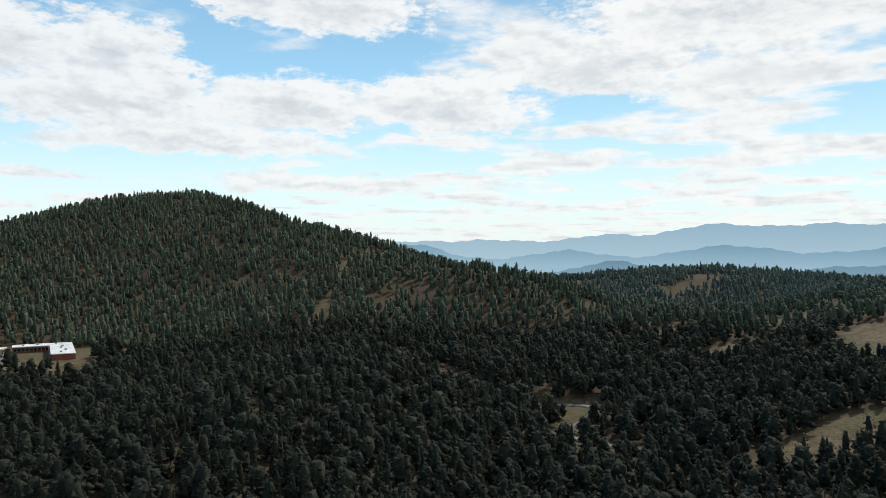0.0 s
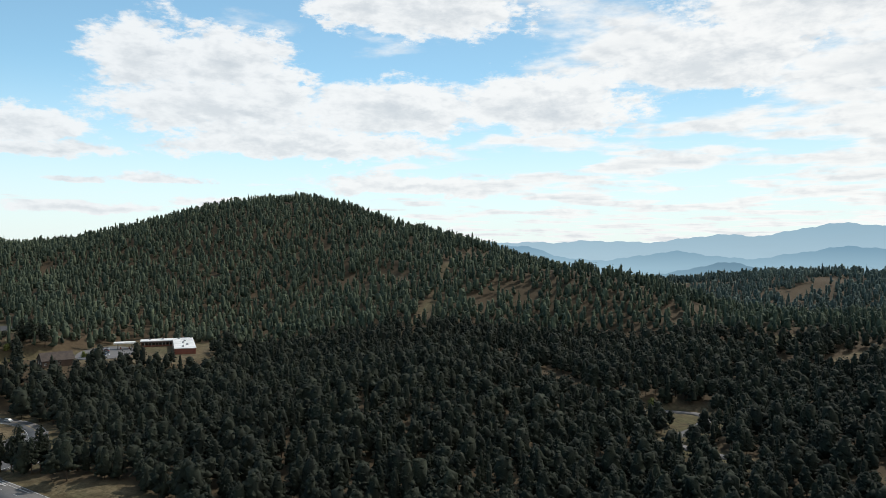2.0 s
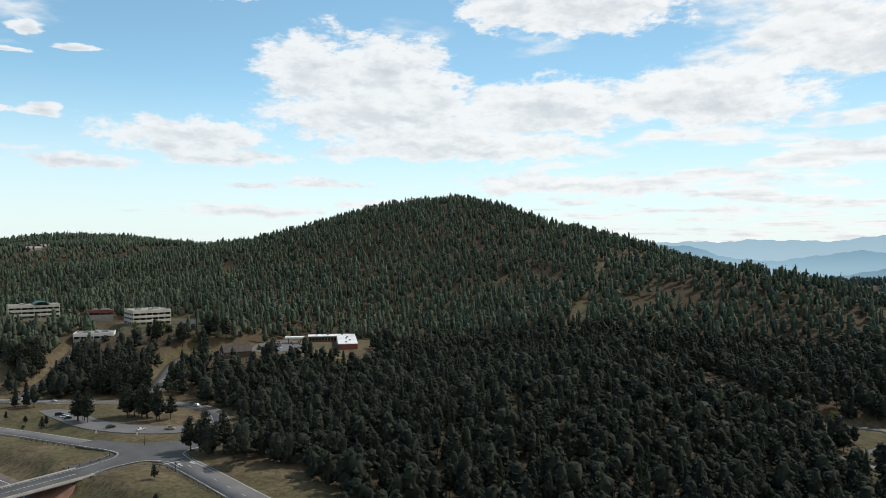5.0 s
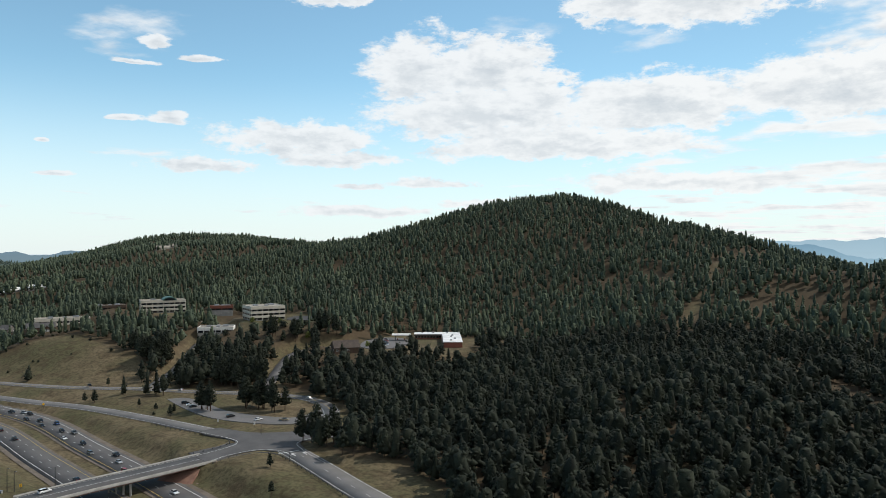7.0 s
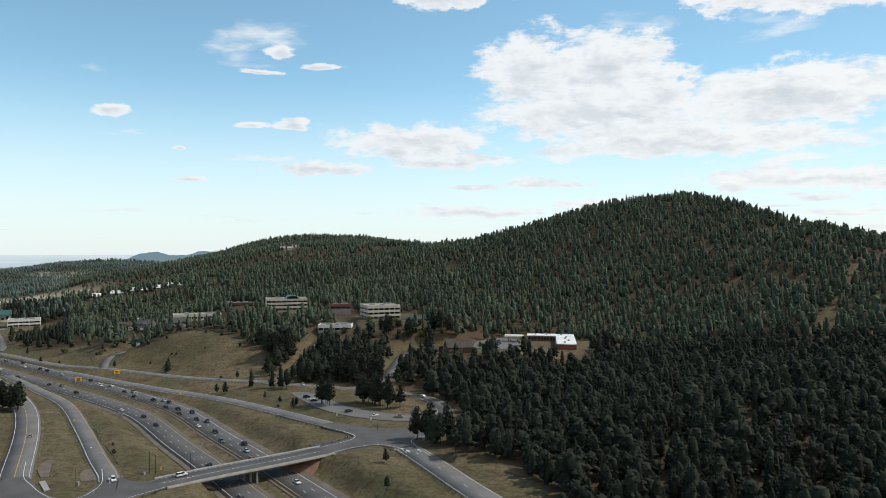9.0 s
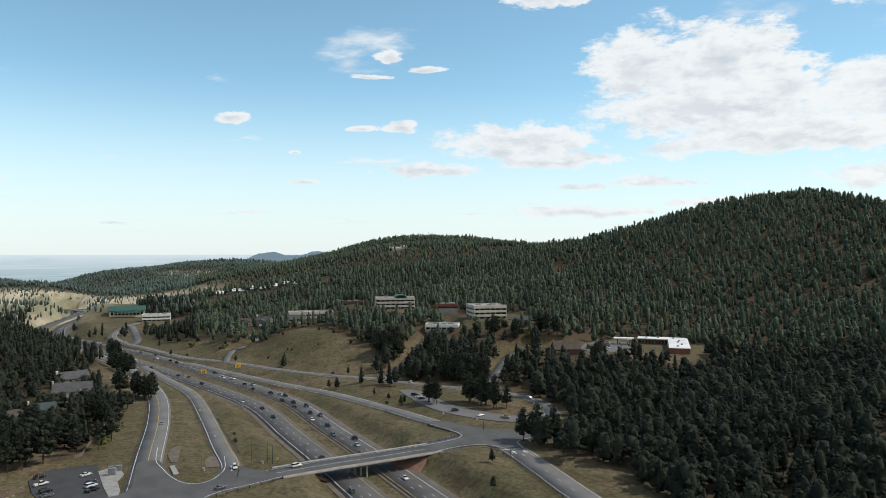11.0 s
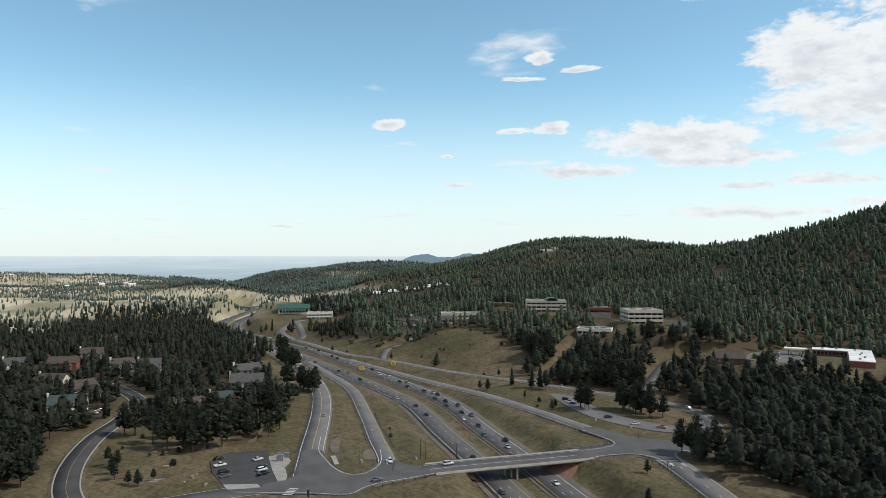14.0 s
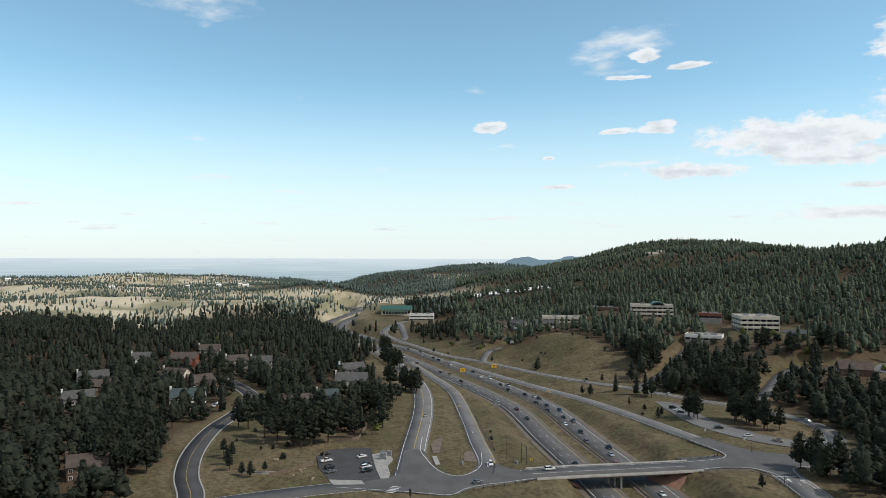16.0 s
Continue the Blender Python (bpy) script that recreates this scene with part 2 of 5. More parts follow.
def box(bm, x0, y0, z0, x1, y1, z1, taper=0.0, bevel=0.0):
    """A box from corner to corner; taper draws its top in, bevel rounds its edges."""
    v = [bm.verts.new(p) for p in ((x0, y0, z0), (x1, y0, z0), (x1, y1, z0), (x0, y1, z0))]
    t = taper
    v += [bm.verts.new(p) for p in ((x0 + t, y0 + t, z1), (x1 - t, y0 + t, z1), (x1 - t, y1 - t, z1), (x0 + t, y1 - t, z1))]
    f = [bm.faces.new([v[i] for i in q]) for q in ((3, 2, 1, 0), (4, 5, 6, 7), (0, 1, 5, 4), (1, 2, 6, 5), (2, 3, 7, 6), (3, 0, 4, 7))]
    if bevel:
        bmesh.ops.bevel(bm, geom=list({e for q in f for e in q.edges}), offset=bevel, segments=1, affect="EDGES")
    return bm


def boxed(*a, **k):
    return box(bmesh.new(), *a, **k)


def tube(bm, p, q, r0, r1, sides=8):
    """A tapered round bar from p to q."""
    p, q = Vector(p), Vector(q)
    turn = (q - p).to_track_quat("Z", "Y").to_matrix()
    rings = []
    for c, r in ((p, r0), (q, r1)):
        rings.append([bm.verts.new(c + turn @ Vector((r * math.cos(a), r * math.sin(a), 0))) for a in (2 * math.pi * i / sides for i in range(sides))])
    for i in range(sides):
        bm.faces.new((rings[0][i], rings[0][(i + 1) % sides], rings[1][(i + 1) % sides], rings[1][i]))
    bm.faces.new(rings[0][::-1])
    bm.faces.new(rings[1])
    return bm


def from_arrays(name, verts, faces, material):
    """A mesh out of numpy arrays; all faces have the same number of corners."""
    me = bpy.data.meshes.new(name)
    k = faces.shape[1]
    me.vertices.add(len(verts))
    me.vertices.foreach_set("co", np.ascontiguousarray(verts, np.float32).ravel())
    me.loops.add(faces.size)
    me.loops.foreach_set("vertex_index", np.ascontiguousarray(faces, np.int32).ravel())
    me.polygons.add(len(faces))
    me.polygons.foreach_set("loop_start", np.arange(0, faces.size, k, dtype=np.int32))
    me.update(calc_edges=True)
    me.materials.append(material)
    return me


# ------------------------------------------------------------------ plan of the land
# hills: centre x, y, height, two half widths, turn in degrees
BASE = -5.80
HILLS = [(-369, 1185, 143.0, 244, 262, -45), (-117, 864, 45.0, 272, 112, 84), (-1550, 1384, 110.5, 293, 365, 62), (-1173, 1054, 40.0, 511, 280, 115), (-706, 1080, 69.1, 516, 293, 59), (444, 1104, 66.6, 231, 309, 104), (371, 562, 43.7, 240, 63, 54), (-597, 421, 19.9, 72, 145, 43), (-872, -75, 12.0, 131, 88, -4), (-1261, 467, -53.0, 666, 84, 50), (-2768, -105, 41.4, 1154, 195, 105), (-2611, 1322, 96.8, 416, 306, -51), (-1450, 153, 24.0, 454, 142, 117), (339, 3820, -114.9, 5924, 1155, -7), (-3462, 1820, -153.1, 1042, 629, 45), (-4006, -503, -154.8, 1064, 684, 89), (-122, 1204, -99.7, 147, 89, -34), (272, 634, 15.2, 330, 55, 398), (-366, 451, 22.2, 76, 131, 30), (-55, 388, 7.2, 304, 54, -77), (-359, 199, 11.8, 129, 291, 175), (69, 726, 43.4, 120, 74, -42), (-825, 465, -18.8, 519, 125, 61), (-2397, 638, -32.2, 76, 1025, 82), (-273, 474, -20.9, 289, 98, 70)]


def smooth(v, lo, hi):
    t = np.clip((v - lo) / (hi - lo), 0, 1)
    return t * t * (3 - 2 * t)


def spline(points, step=6.0):
    """A smooth line through the points, sampled about every step metres."""
    p = np.array(points, float)
    p = np.vstack([2 * p[0] - p[1], p, 2 * p[-1] - p[-2]])
    out = []
    for i in range(1, len(p) - 2):
        a, b, c, d = p[i - 1:i + 3]
        n = max(2, int(np.linalg.norm(c[:2] - b[:2]) / step))
        for t in np.arange(n) / n:
            out.append(.5 * (2 * b + (c - a) * t + (2 * a - 5 * b + 4 * c - d) * t * t + (3 * b - a - 3 * c + d) * t ** 3))
    out.append(p[-2])
    return np.array(out)


# roads: centre line with heights, half width, width of the bank beside it
ROADS = dict(
    highway=([(60, 103, -6), (-100, 148, -6), (-200.5, 175, -6), (-270.5, 195, -6), (-325.5, 209.5, -6), (-392, 228, -6), (-448, 234, -6), (-519, 236, -6), (-605, 239, -6), (-692, 240, -6.5),
              (-790, 236, -8), (-910, 233, -10), (-1040, 268, -12), (-1170, 335, -12), (-1320, 400, -16), (-1500, 410, -24)], 20.0, 16.0),
    cross_west=([(-262, -60, 0), (-270, 0, 0), (-273, 45, 0), (-271, 80, 0), (-264, 104, 0), (-259.5, 124, 0), (-258.5, 142, 0), (-258, 160, 0)], 6.0, 14.0),
    cross_east=([(-247, 221, 0), (-243, 238, 0), (-235, 258, 0), (-222, 276, 0), (-212, 296, 1)], 7.5, 14.0),
    south_leg=([(-243, 244, 0), (-230, 252, 0), (-214, 247, 0), (-187, 234, 0), (-157, 219, 0), (-120, 203, 0), (-60, 180, 0)], 6.0, 14.0),
    ramp_north=([(-590, 256, -5.8), (-530, 259, -5.6), (-447, 263, -4.5), (-391, 266, -3.2), (-329, 262, -1.8), (-275, 255.5, -.3), (-254, 257, 0), (-238, 257, 0)], 5.0, 24.0),
    frontage_road=([(-905, 330, 0), (-880, 305, -1), (-825, 272, -4), (-766, 262, -5), (-701, 264, -5.4), (-619, 266, -5), (-567, 278, -4), (-479, 288, -2), (-436, 297, -1), (-400, 308, 0), (-358, 320, 0),
                    (-320, 334, 0), (-288, 339, 0), (-262, 330, 0), (-240, 308, 0), (-226, 284, 0)], 4.5, 60.0),
    ramp_yellow=([(-268, 98, 0), (-290, 108, 0), (-317, 120, 0), (-383, 150, 0), (-447, 174, -1), (-513, 190, -2), (-605, 205, -3), (-690, 209, -4), (-780, 205, -6)], 6.2, 10.0),
    ramp_exit=([(-266, 132, 0), (-282, 141, 0), (-312, 151, 0), (-368, 171, -1), (-450, 198, -3), (-522, 210, -4.6), (-600, 221, -5.6)], 4.2, 10.0),
    lane_houses=([(-262, 10, 0), (-281, 17, 0), (-311, 17, 0), (-346, 22, 0), (-387, 34, 0), (-423, 51, 0), (-458, 64, 0), (-500, 62, 0), (-545, 50, 0), (-600, 20, 0)], 4.5, 10.0),
    side_road=([(-392, 309, 0), (-410, 343, 3), (-440, 383, 6), (-470, 425, 12), (-478, 460, 16), (-510, 480, 20), (-555, 480, 23)], 4.0, 10.0),
    mall_road=([(-318, 335, 0), (-336, 366, 3), (-360, 405, 7), (-374, 436, 9), (-362, 462, 11), (-345, 480, 13)], 4.0, 10.0),
    wood_road=([(-8, 445, 2), (12, 423, 0), (39, 416, 0), (73, 417, 0), (88, 408, 0), (78, 380, 0), (60, 350, 0), (90, 320, 0)], 3.0, 10.0),
    field_lane=([(-566, 279, -4), (-585, 291, -1.5), (-600, 305, 1), (-600, 322, 3.5), (-618, 336, 5), (-652, 346, 6)], 3.0, 20.0),
    lodge_road=([(-745, 266, -5), (-765, 278, -4.5), (-810, 292, -3), (-880, 312, -.6)], 4.0, 10.0),
)
LINES = {k: spline(v[0]) for k, v in ROADS.items()}
# level pads: centre, half sizes, turn, height, bank
PADS = dict(
    parking_lot=(-300, 88, 24, 15, 12, 0, 8), park_ride=(-300, 300, 55, 17, -18, 0, 10), mall_lot=(-302, 505, 44, 50, 0, 13, 25),
    office_east=(-452, 508, 40, 36, 0, 26.3, 25), office_west=(-588, 490, 26, 20, 0, 28, 25), lodge=(-925, 335, 50, 35, 0, 0, 25))


def rough_land(x, y):
    z = np.full(np.shape(x), BASE)
    for hx, hy, a, s1, s2, turn in HILLS:
        c, s = math.cos(radians(turn)), math.sin(radians(turn))
        u, v = (c * (x - hx) + s * (y - hy)) / s1, (-s * (x - hx) + c * (y - hy)) / s2
        z = z + a * np.exp(-(u * u + v * v) / 2)
    d = np.hypot(x, y)
    z = z + smooth(d, 350, 900) * (3.0 * np.sin(x / 61 + 1.3 * np.sin(y / 83)) * np.sin(y / 57 + 1.1 * np.sin(x / 71)) + 1.2 * np.sin(x / 23 + y / 31) * np.sin(y / 19 - x / 41))
    z = z + smooth(d, 950, 1500) * smooth(-x, 900, 1400) * 9.0 * np.sin(x / 165 + np.sin(y / 130)) * np.sin(y / 150 + 1.2 * np.sin(x / 240))
    return z


def line_distance(line, x, y):
    """Distance from a line, and its height at the nearest place."""
    best, height = np.full(x.shape, 1e9), np.zeros(x.shape)
    for a, b in zip(line[:-1], line[1:]):
        d = b - a
        t = np.clip(((x - a[0]) * d[0] + (y - a[1]) * d[1]) / (d[0] ** 2 + d[1] ** 2), 0, 1)
        q = np.hypot(x - a[0] - t * d[0], y - a[1] - t * d[1])
        near = q < best
        best = np.where(near, q, best)
        height = np.where(near, a[2] + t * d[2], height)
    return best, height


def pad_distance(pad, x, y):
    cx, cy, hx, hy, turn, z, bank = pad
    c, s = math.cos(radians(turn)), math.sin(radians(turn))
    u, v = np.abs(c * (x - cx) + s * (y - cy)) - hx, np.abs(-s * (x - cx) + c * (y - cy)) - hy
    return np.hypot(np.maximum(u, 0), np.maximum(v, 0))


def land(x, y):
    """Height of the ground, and the distance from the nearest road's or pad's edge."""
    x, y = np.asarray(x, float), np.asarray(y, float)
    z = rough_land(x, y)
    total, level, most, edge = np.zeros(x.shape), np.zeros(x.shape), np.zeros(x.shape), np.full(x.shape, 1e9)
    for key, (pts, half, bank) in ROADS.items():
        line = LINES[key]
        lo, hi = line.min(0) - half - bank - 40, line.max(0) + half + bank + 40
        i = np.nonzero((x > lo[0]) & (x < hi[0]) & (y > lo[1]) & (y < hi[1]))[0]
        if not len(i):
            continue
        d, h = line_distance(line, x[i], y[i])
        w = 1 - smooth(d, half + 1.5, half + 1.5 + bank)
        pull = w / (np.maximum(d - half - 1.5, 0) + .4) ** 3
        total[i] += pull
        level[i] += pull * (h - .35)
        most[i] = np.maximum(most[i], w)
        edge[i] = np.minimum(edge[i], d - half)
    for pad in PADS.values():
        d = pad_distance(pad, x, y)
        w = 1 - smooth(d, 2.0, 2.0 + pad[6])
        pull = w / (np.maximum(d - 2.0, 0) + .4) ** 3
        total += pull
        level += pull * (pad[5] - .35)
        most = np.maximum(most, w)
        edge = np.minimum(edge, d)
    z = z * (1 - most) + most * level / np.maximum(total, 1e-9)
    return z, edge


def height(x, y):
    return float(land(np.array([x]), np.array([y]))[0][0])


def polar(a, d):
    """The place at azimuth a (degrees to the left of +y) and d metres off."""
    return -d * math.sin(radians(a)), d * math.cos(radians(a))


# open places without forest: centre, half axes, turn
OPEN = [(-430, 225, 340, 78, -8), (-478, 322, 100, 34, -18), (-300, 300, 75, 40, -20), (-318, 500, 36, 26, 0), (-450, 478, 40, 24, -20), (-330, 55, 85, 42, 10), (-548, 486, 28, 14, 0),
        (318, 455, 95, 62, 25), (225, 525, 60, 13, 30), (160, 560, 42, 10, 20), (330, 620, 60, 16, 30), (170, 306, 62, 15, 28), (-175, 215, 70, 40, -25), (75, 400, 26, 18, 0), (-26, 515, 24, 12, 0), (170, 1130, 90, 60, 0), (-700, 265, 120, 30, 0),
        (-1050, 330, 240, 60, -15), (-860, 330, 70, 40, 0), (-108, 775, 6, 50, 0), (-110, 645, 5.5, 52, 0), (-108, 572, 22, 9, 0), (-215, 115, 60, 75, 0), (-290, 20, 40, 30, 0), (-245, 50, 45, 42, 0), (-790, 85, 50, 16, -10), (-860, 20, 60, 14, 0), (-335, 148, 115, 46, -20)]


def open_ground(x, y):
    """1 in the open places, 0 in the woods."""
    o = np.zeros(np.shape(x))
    wob = .22 * np.sin(x / 17 + np.sin(y / 29)) + .18 * np.sin(y / 13 + 2 * np.sin(x / 37))
    for cx, cy, rx, ry, turn in OPEN:
        c, s = math.cos(radians(turn)), math.sin(radians(turn))
        u, v = (c * (x - cx) + s * (y - cy)) / rx, (-s * (x - cx) + c * (y - cy)) / ry
        o = np.maximum(o, 1 - smooth(np.sqrt(u * u + v * v) + wob * .5, .85, 1.1))
    return o


def dryness(x, y):
    """Far to the north-east the land is open and tan."""
    a, d = np.degrees(np.arctan2(-x, y)), np.hypot(x, y)
    lo = 64 + 11 * smooth(d, 1450, 1800)
    scree = smooth(np.exp(-((a - 66.6) / 2.2) ** 2 - ((d - 2330) / 90) ** 2) + .12 * np.sin(a * 9) * np.sin(d / 23), .3, .6)
    return .8 * scree + (1 - scree) * smooth(a + 4 * np.sin(d / 170) - lo, 0, 7) * smooth(d + 130 * np.sin(a / 2.3) - 190 * smooth(-a, -82, -76), 830, 1120) * smooth(-a, -150, -110)


def build_ground():
    az_list = np.concatenate([np.arange(-38, 108, .5), np.arange(108, 322, 4.0)])
    r_list = [0.0, 15.0, 30.0]
    r = 42.0
    while r < 4950:
        r_list.append(r)
        r *= 1.0095 if 230 < r < 760 else 1.0155
    r_list = np.array(r_list + [4990.0])
    a, rr = np.meshgrid(np.radians(az_list), r_list)
    x, y = (-rr * np.sin(a)).ravel(), (rr * np.cos(a)).ravel()
    z, edge = land(x, y)
    n, m = len(r_list), len(az_list)
    i, j = np.meshgrid(np.arange(n - 1), np.arange(m), indexing="ij")
    k = (j + 1) % m
    faces = np.stack([i * m + j, (i + 1) * m + j, (i + 1) * m + k, i * m + k], -1).reshape(-1, 4)[:, ::-1]
    me = from_arrays("ground", np.stack([x, y, z], 1), faces, M["ground"])
    me.polygons.foreach_set("use_smooth", np.ones(len(faces), bool))
    dry = dryness(x, y)
    wood = (1 - open_ground(x, y)) * (1 - dry) * smooth(edge, 2, 12)
    for name, v in (("litter", wood * .9), ("dry", dry)):
        me.attributes.new(name, "FLOAT", "POINT").data.foreach_set("value", v.astype(np.float32))
    return tagged(new("ground", me), "rolling dry-grass land with needle litter under pines", "ground", kind="structure")


build_ground()


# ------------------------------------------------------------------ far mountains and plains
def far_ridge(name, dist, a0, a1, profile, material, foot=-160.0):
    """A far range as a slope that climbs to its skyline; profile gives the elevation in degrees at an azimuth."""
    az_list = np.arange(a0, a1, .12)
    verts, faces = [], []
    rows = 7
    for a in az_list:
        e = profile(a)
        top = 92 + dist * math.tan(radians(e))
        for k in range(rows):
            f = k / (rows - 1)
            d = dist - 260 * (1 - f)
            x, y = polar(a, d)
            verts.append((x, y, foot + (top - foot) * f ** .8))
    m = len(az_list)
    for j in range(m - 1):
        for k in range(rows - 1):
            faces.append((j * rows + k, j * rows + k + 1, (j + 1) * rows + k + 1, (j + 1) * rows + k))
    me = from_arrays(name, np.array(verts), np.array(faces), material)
    return tagged(new(name, me), "distant forested mountain range with blue haze painted on", "mountain", kind="structure")


def bumps(a, base, *peaks):
    e = base + .05 * math.sin(a * 1.7) + .035 * math.sin(a * 4.3 + 1) + .015 * math.sin(a * 11.0)
    for c, h, w in peaks:
        e += h * math.exp(-((a - c) / w) ** 2)
    return e


# glowing backdrops, blue haze painted in their colours
far_ridge("far_range", 4850, -42, 16, lambda a: bumps(a, .55, (-20.6, 1.2, 4), (-28, 1.1, 5), (-13, .55, 3), (-36, .9, 6), (-4, .15, 2)), hazed_distance("far_range_haze", (.42, .58, .68), (.31, .47, .58), 0, 230))
far_ridge("middle_range", 4600, -42, 18, lambda a: bumps(a, -.9, (-22, 1.15, 5), (-10, .75, 3.5), (-33, 1.0, 5), (2, 1.1, 3), (7, 1.3, 3)), hazed_distance("middle_range_haze", (.33, .50, .61), (.20, .345, .46), -20, 110))
far_ridge("near_range", 4350, -42, 18, lambda a: bumps(a, -1.95, (8.5, 3.0, 5.5), (-13.5, .95, 3), (-20, .45, 4), (-31, .8, 5), (1.5, .7, 3)), hazed_distance("near_range_haze", (.22, .36, .46), (.095, .185, .265), -60, 90))
far_ridge("far_plain", 4900, 50, 112, lambda a: -.42 + .004 * math.sin(a * 3), hazed_distance("hazy_plain", (.40, .52, .58), (.68, .78, .84), -60, 62, .22))
far_ridge("far_foothill", 4500, 52, 70, lambda a: bumps(a, -1.2, (60.8, .85, 1.8), (56.6, 1.0, 2.6), (65.0, .3, 2.4), (70.0, -1.2, 3.5)), hazed_distance("foothill_haze", (.20, .27, .28), (.17, .26, .33), -80, 80))

# ------------------------------------------------------------------ roads
def strip(line, left, right, lift=0.0):
    """A ribbon along a line between two side offsets (right is positive)."""
    d = np.gradient(line[:, :2], axis=0)
    d /= np.linalg.norm(d, axis=1)[:, None]
    n = np.stack([d[:, 1], -d[:, 0]], 1)
    a, b = line[:, :2] + n * left, line[:, :2] + n * right
    z = line[:, 2:3] + lift
    v = np.stack([np.hstack([a, z]), np.hstack([b, z])], 1).reshape(-1, 3)
    i = np.arange(len(line) - 1) * 2
    return v, np.stack([i, i + 1, i + 3, i + 2], 1)


def slab(line, left, right, lift, deep):
    """A ribbon with sides."""
    v, f = strip(line, left, right, lift)
    low = v - np.array([0, 0, deep])
    k = len(v)
    i = np.arange(len(line) - 1) * 2
    sides = np.concatenate([np.stack([i + 2, i + k + 2, i + k, i], 1), np.stack([i + 1, i + k + 1, i + k + 3, i + 3], 1)])
    return np.concatenate([v, low]), np.concatenate([f, sides])


def dashes(line, offset, width, lift, long=3.0, gap=9.0):
    fine = spline(line[::2], 1.5) if len(line) > 6 else line
    s = np.concatenate([[0], np.cumsum(np.linalg.norm(np.diff(fine[:, :2], axis=0), axis=1))])
    verts, faces = [], []
    for s0 in np.arange(4, s[-1] - long, long + gap):
        q = np.stack([np.interp([s0, s0 + long], s, fine[:, k]) for k in range(3)], 1)
        v, f = strip(q, offset - width / 2, offset + width / 2, lift)
        faces.append(f + 4 * len(verts))
        verts.append(v)
    return np.concatenate(verts), np.concatenate(faces)


def road(key, label, material, lift, marks=(), left=None, right=None, name="road"):
    line, half = LINES[key], ROADS[key][1]
    left, right = (-half if left is None else left), (half if right is None else right)
    v, f = slab(line, left, right, lift, .5)
    ob = tagged(new(name, from_arrays(name, v, f, material)), label, "road", kind="structure")
    for offset, width, colour, broken in marks:
        v, f = dashes(line, offset, width, lift + .02) if broken else strip(line, offset - width / 2, offset + width / 2, lift + .02)
        part("lane_line", from_arrays("lane_line", v, f, M[colour]), None, ob)
    return ob


WH, YE = "line_white", "line_yellow"
for side, sign in (("far", 1), ("near", -1)):
    a, b = sorted((sign * 4.2, sign * 18.6))
    road("highway", "grey asphalt highway carriageway with three lanes", M["asphalt"], 0.0,
         [(sign * 5.6, .22, YE, False), (sign * 9.3, .2, WH, True), (sign * 13.0, .2, WH, True), (sign * 16.7, .25, WH, False)], a, b, "highway_" + side)
road("cross_west", "asphalt crossroad leading onto the bridge", M["asphalt"], .02, [(-6.0, .2, WH, False), (6.0, .2, WH, False)], name="crossroad")
road("cross_east", "asphalt crossroad beyond the bridge", M["asphalt"], .02, [(6.6, .2, WH, False)], name="crossroad")
road("south_leg", "asphalt side road with turn arrows", M["asphalt_pale"], .04, [(-5.6, .2, WH, False), (0, .2, WH, True), (5.6, .2, WH, False)], name="side_road")
road("ramp_north", "asphalt highway ramp on a low bank", M["asphalt_pale"], .06, [(-4.2, .2, WH, False), (4.2, .2, WH, False)], name="ramp")
road("frontage_road", "narrow asphalt frontage road", M["asphalt_pale"], .08, [(0, .2, YE, False), (-4.1, .15, WH, False), (4.1, .15, WH, False)], name="frontage_road")
road("ramp_yellow", "two-way asphalt road with a yellow centre line", M["asphalt_pale"], .05, [(0, .25, YE, False), (-5.2, .22, WH, False), (5.2, .22, WH, False)], name="frontage_road")
road("ramp_exit", "one-lane asphalt exit ramp", M["asphalt_pale"], .07, [(-3.4, .22, WH, False), (3.4, .22, YE, False)], name="ramp")
road("lane_houses", "winding dark asphalt lane with pale kerbs", M["asphalt_dark"], .03, [(0, .12, YE, False)], name="lane")
road("side_road", "winding asphalt road up to the offices", M["asphalt_pale"], .03, [(0, .15, YE, False)], name="lane")
road("mall_road", "pale asphalt road up through the pines", M["asphalt_pale"], .10, name="lane")
road("wood_road", "pale road curving through the pine wood", M["asphalt_pale"], .03, name="lane")
road("field_lane", "narrow asphalt drive curving over the field", M["asphalt_pale"], .10, name="lane")
road("lodge_road", "curved asphalt drive", M["asphalt_pale"], .12, name="lane")

# ------------------------------------------------------------------ trees
rng = np.random.default_rng(7)


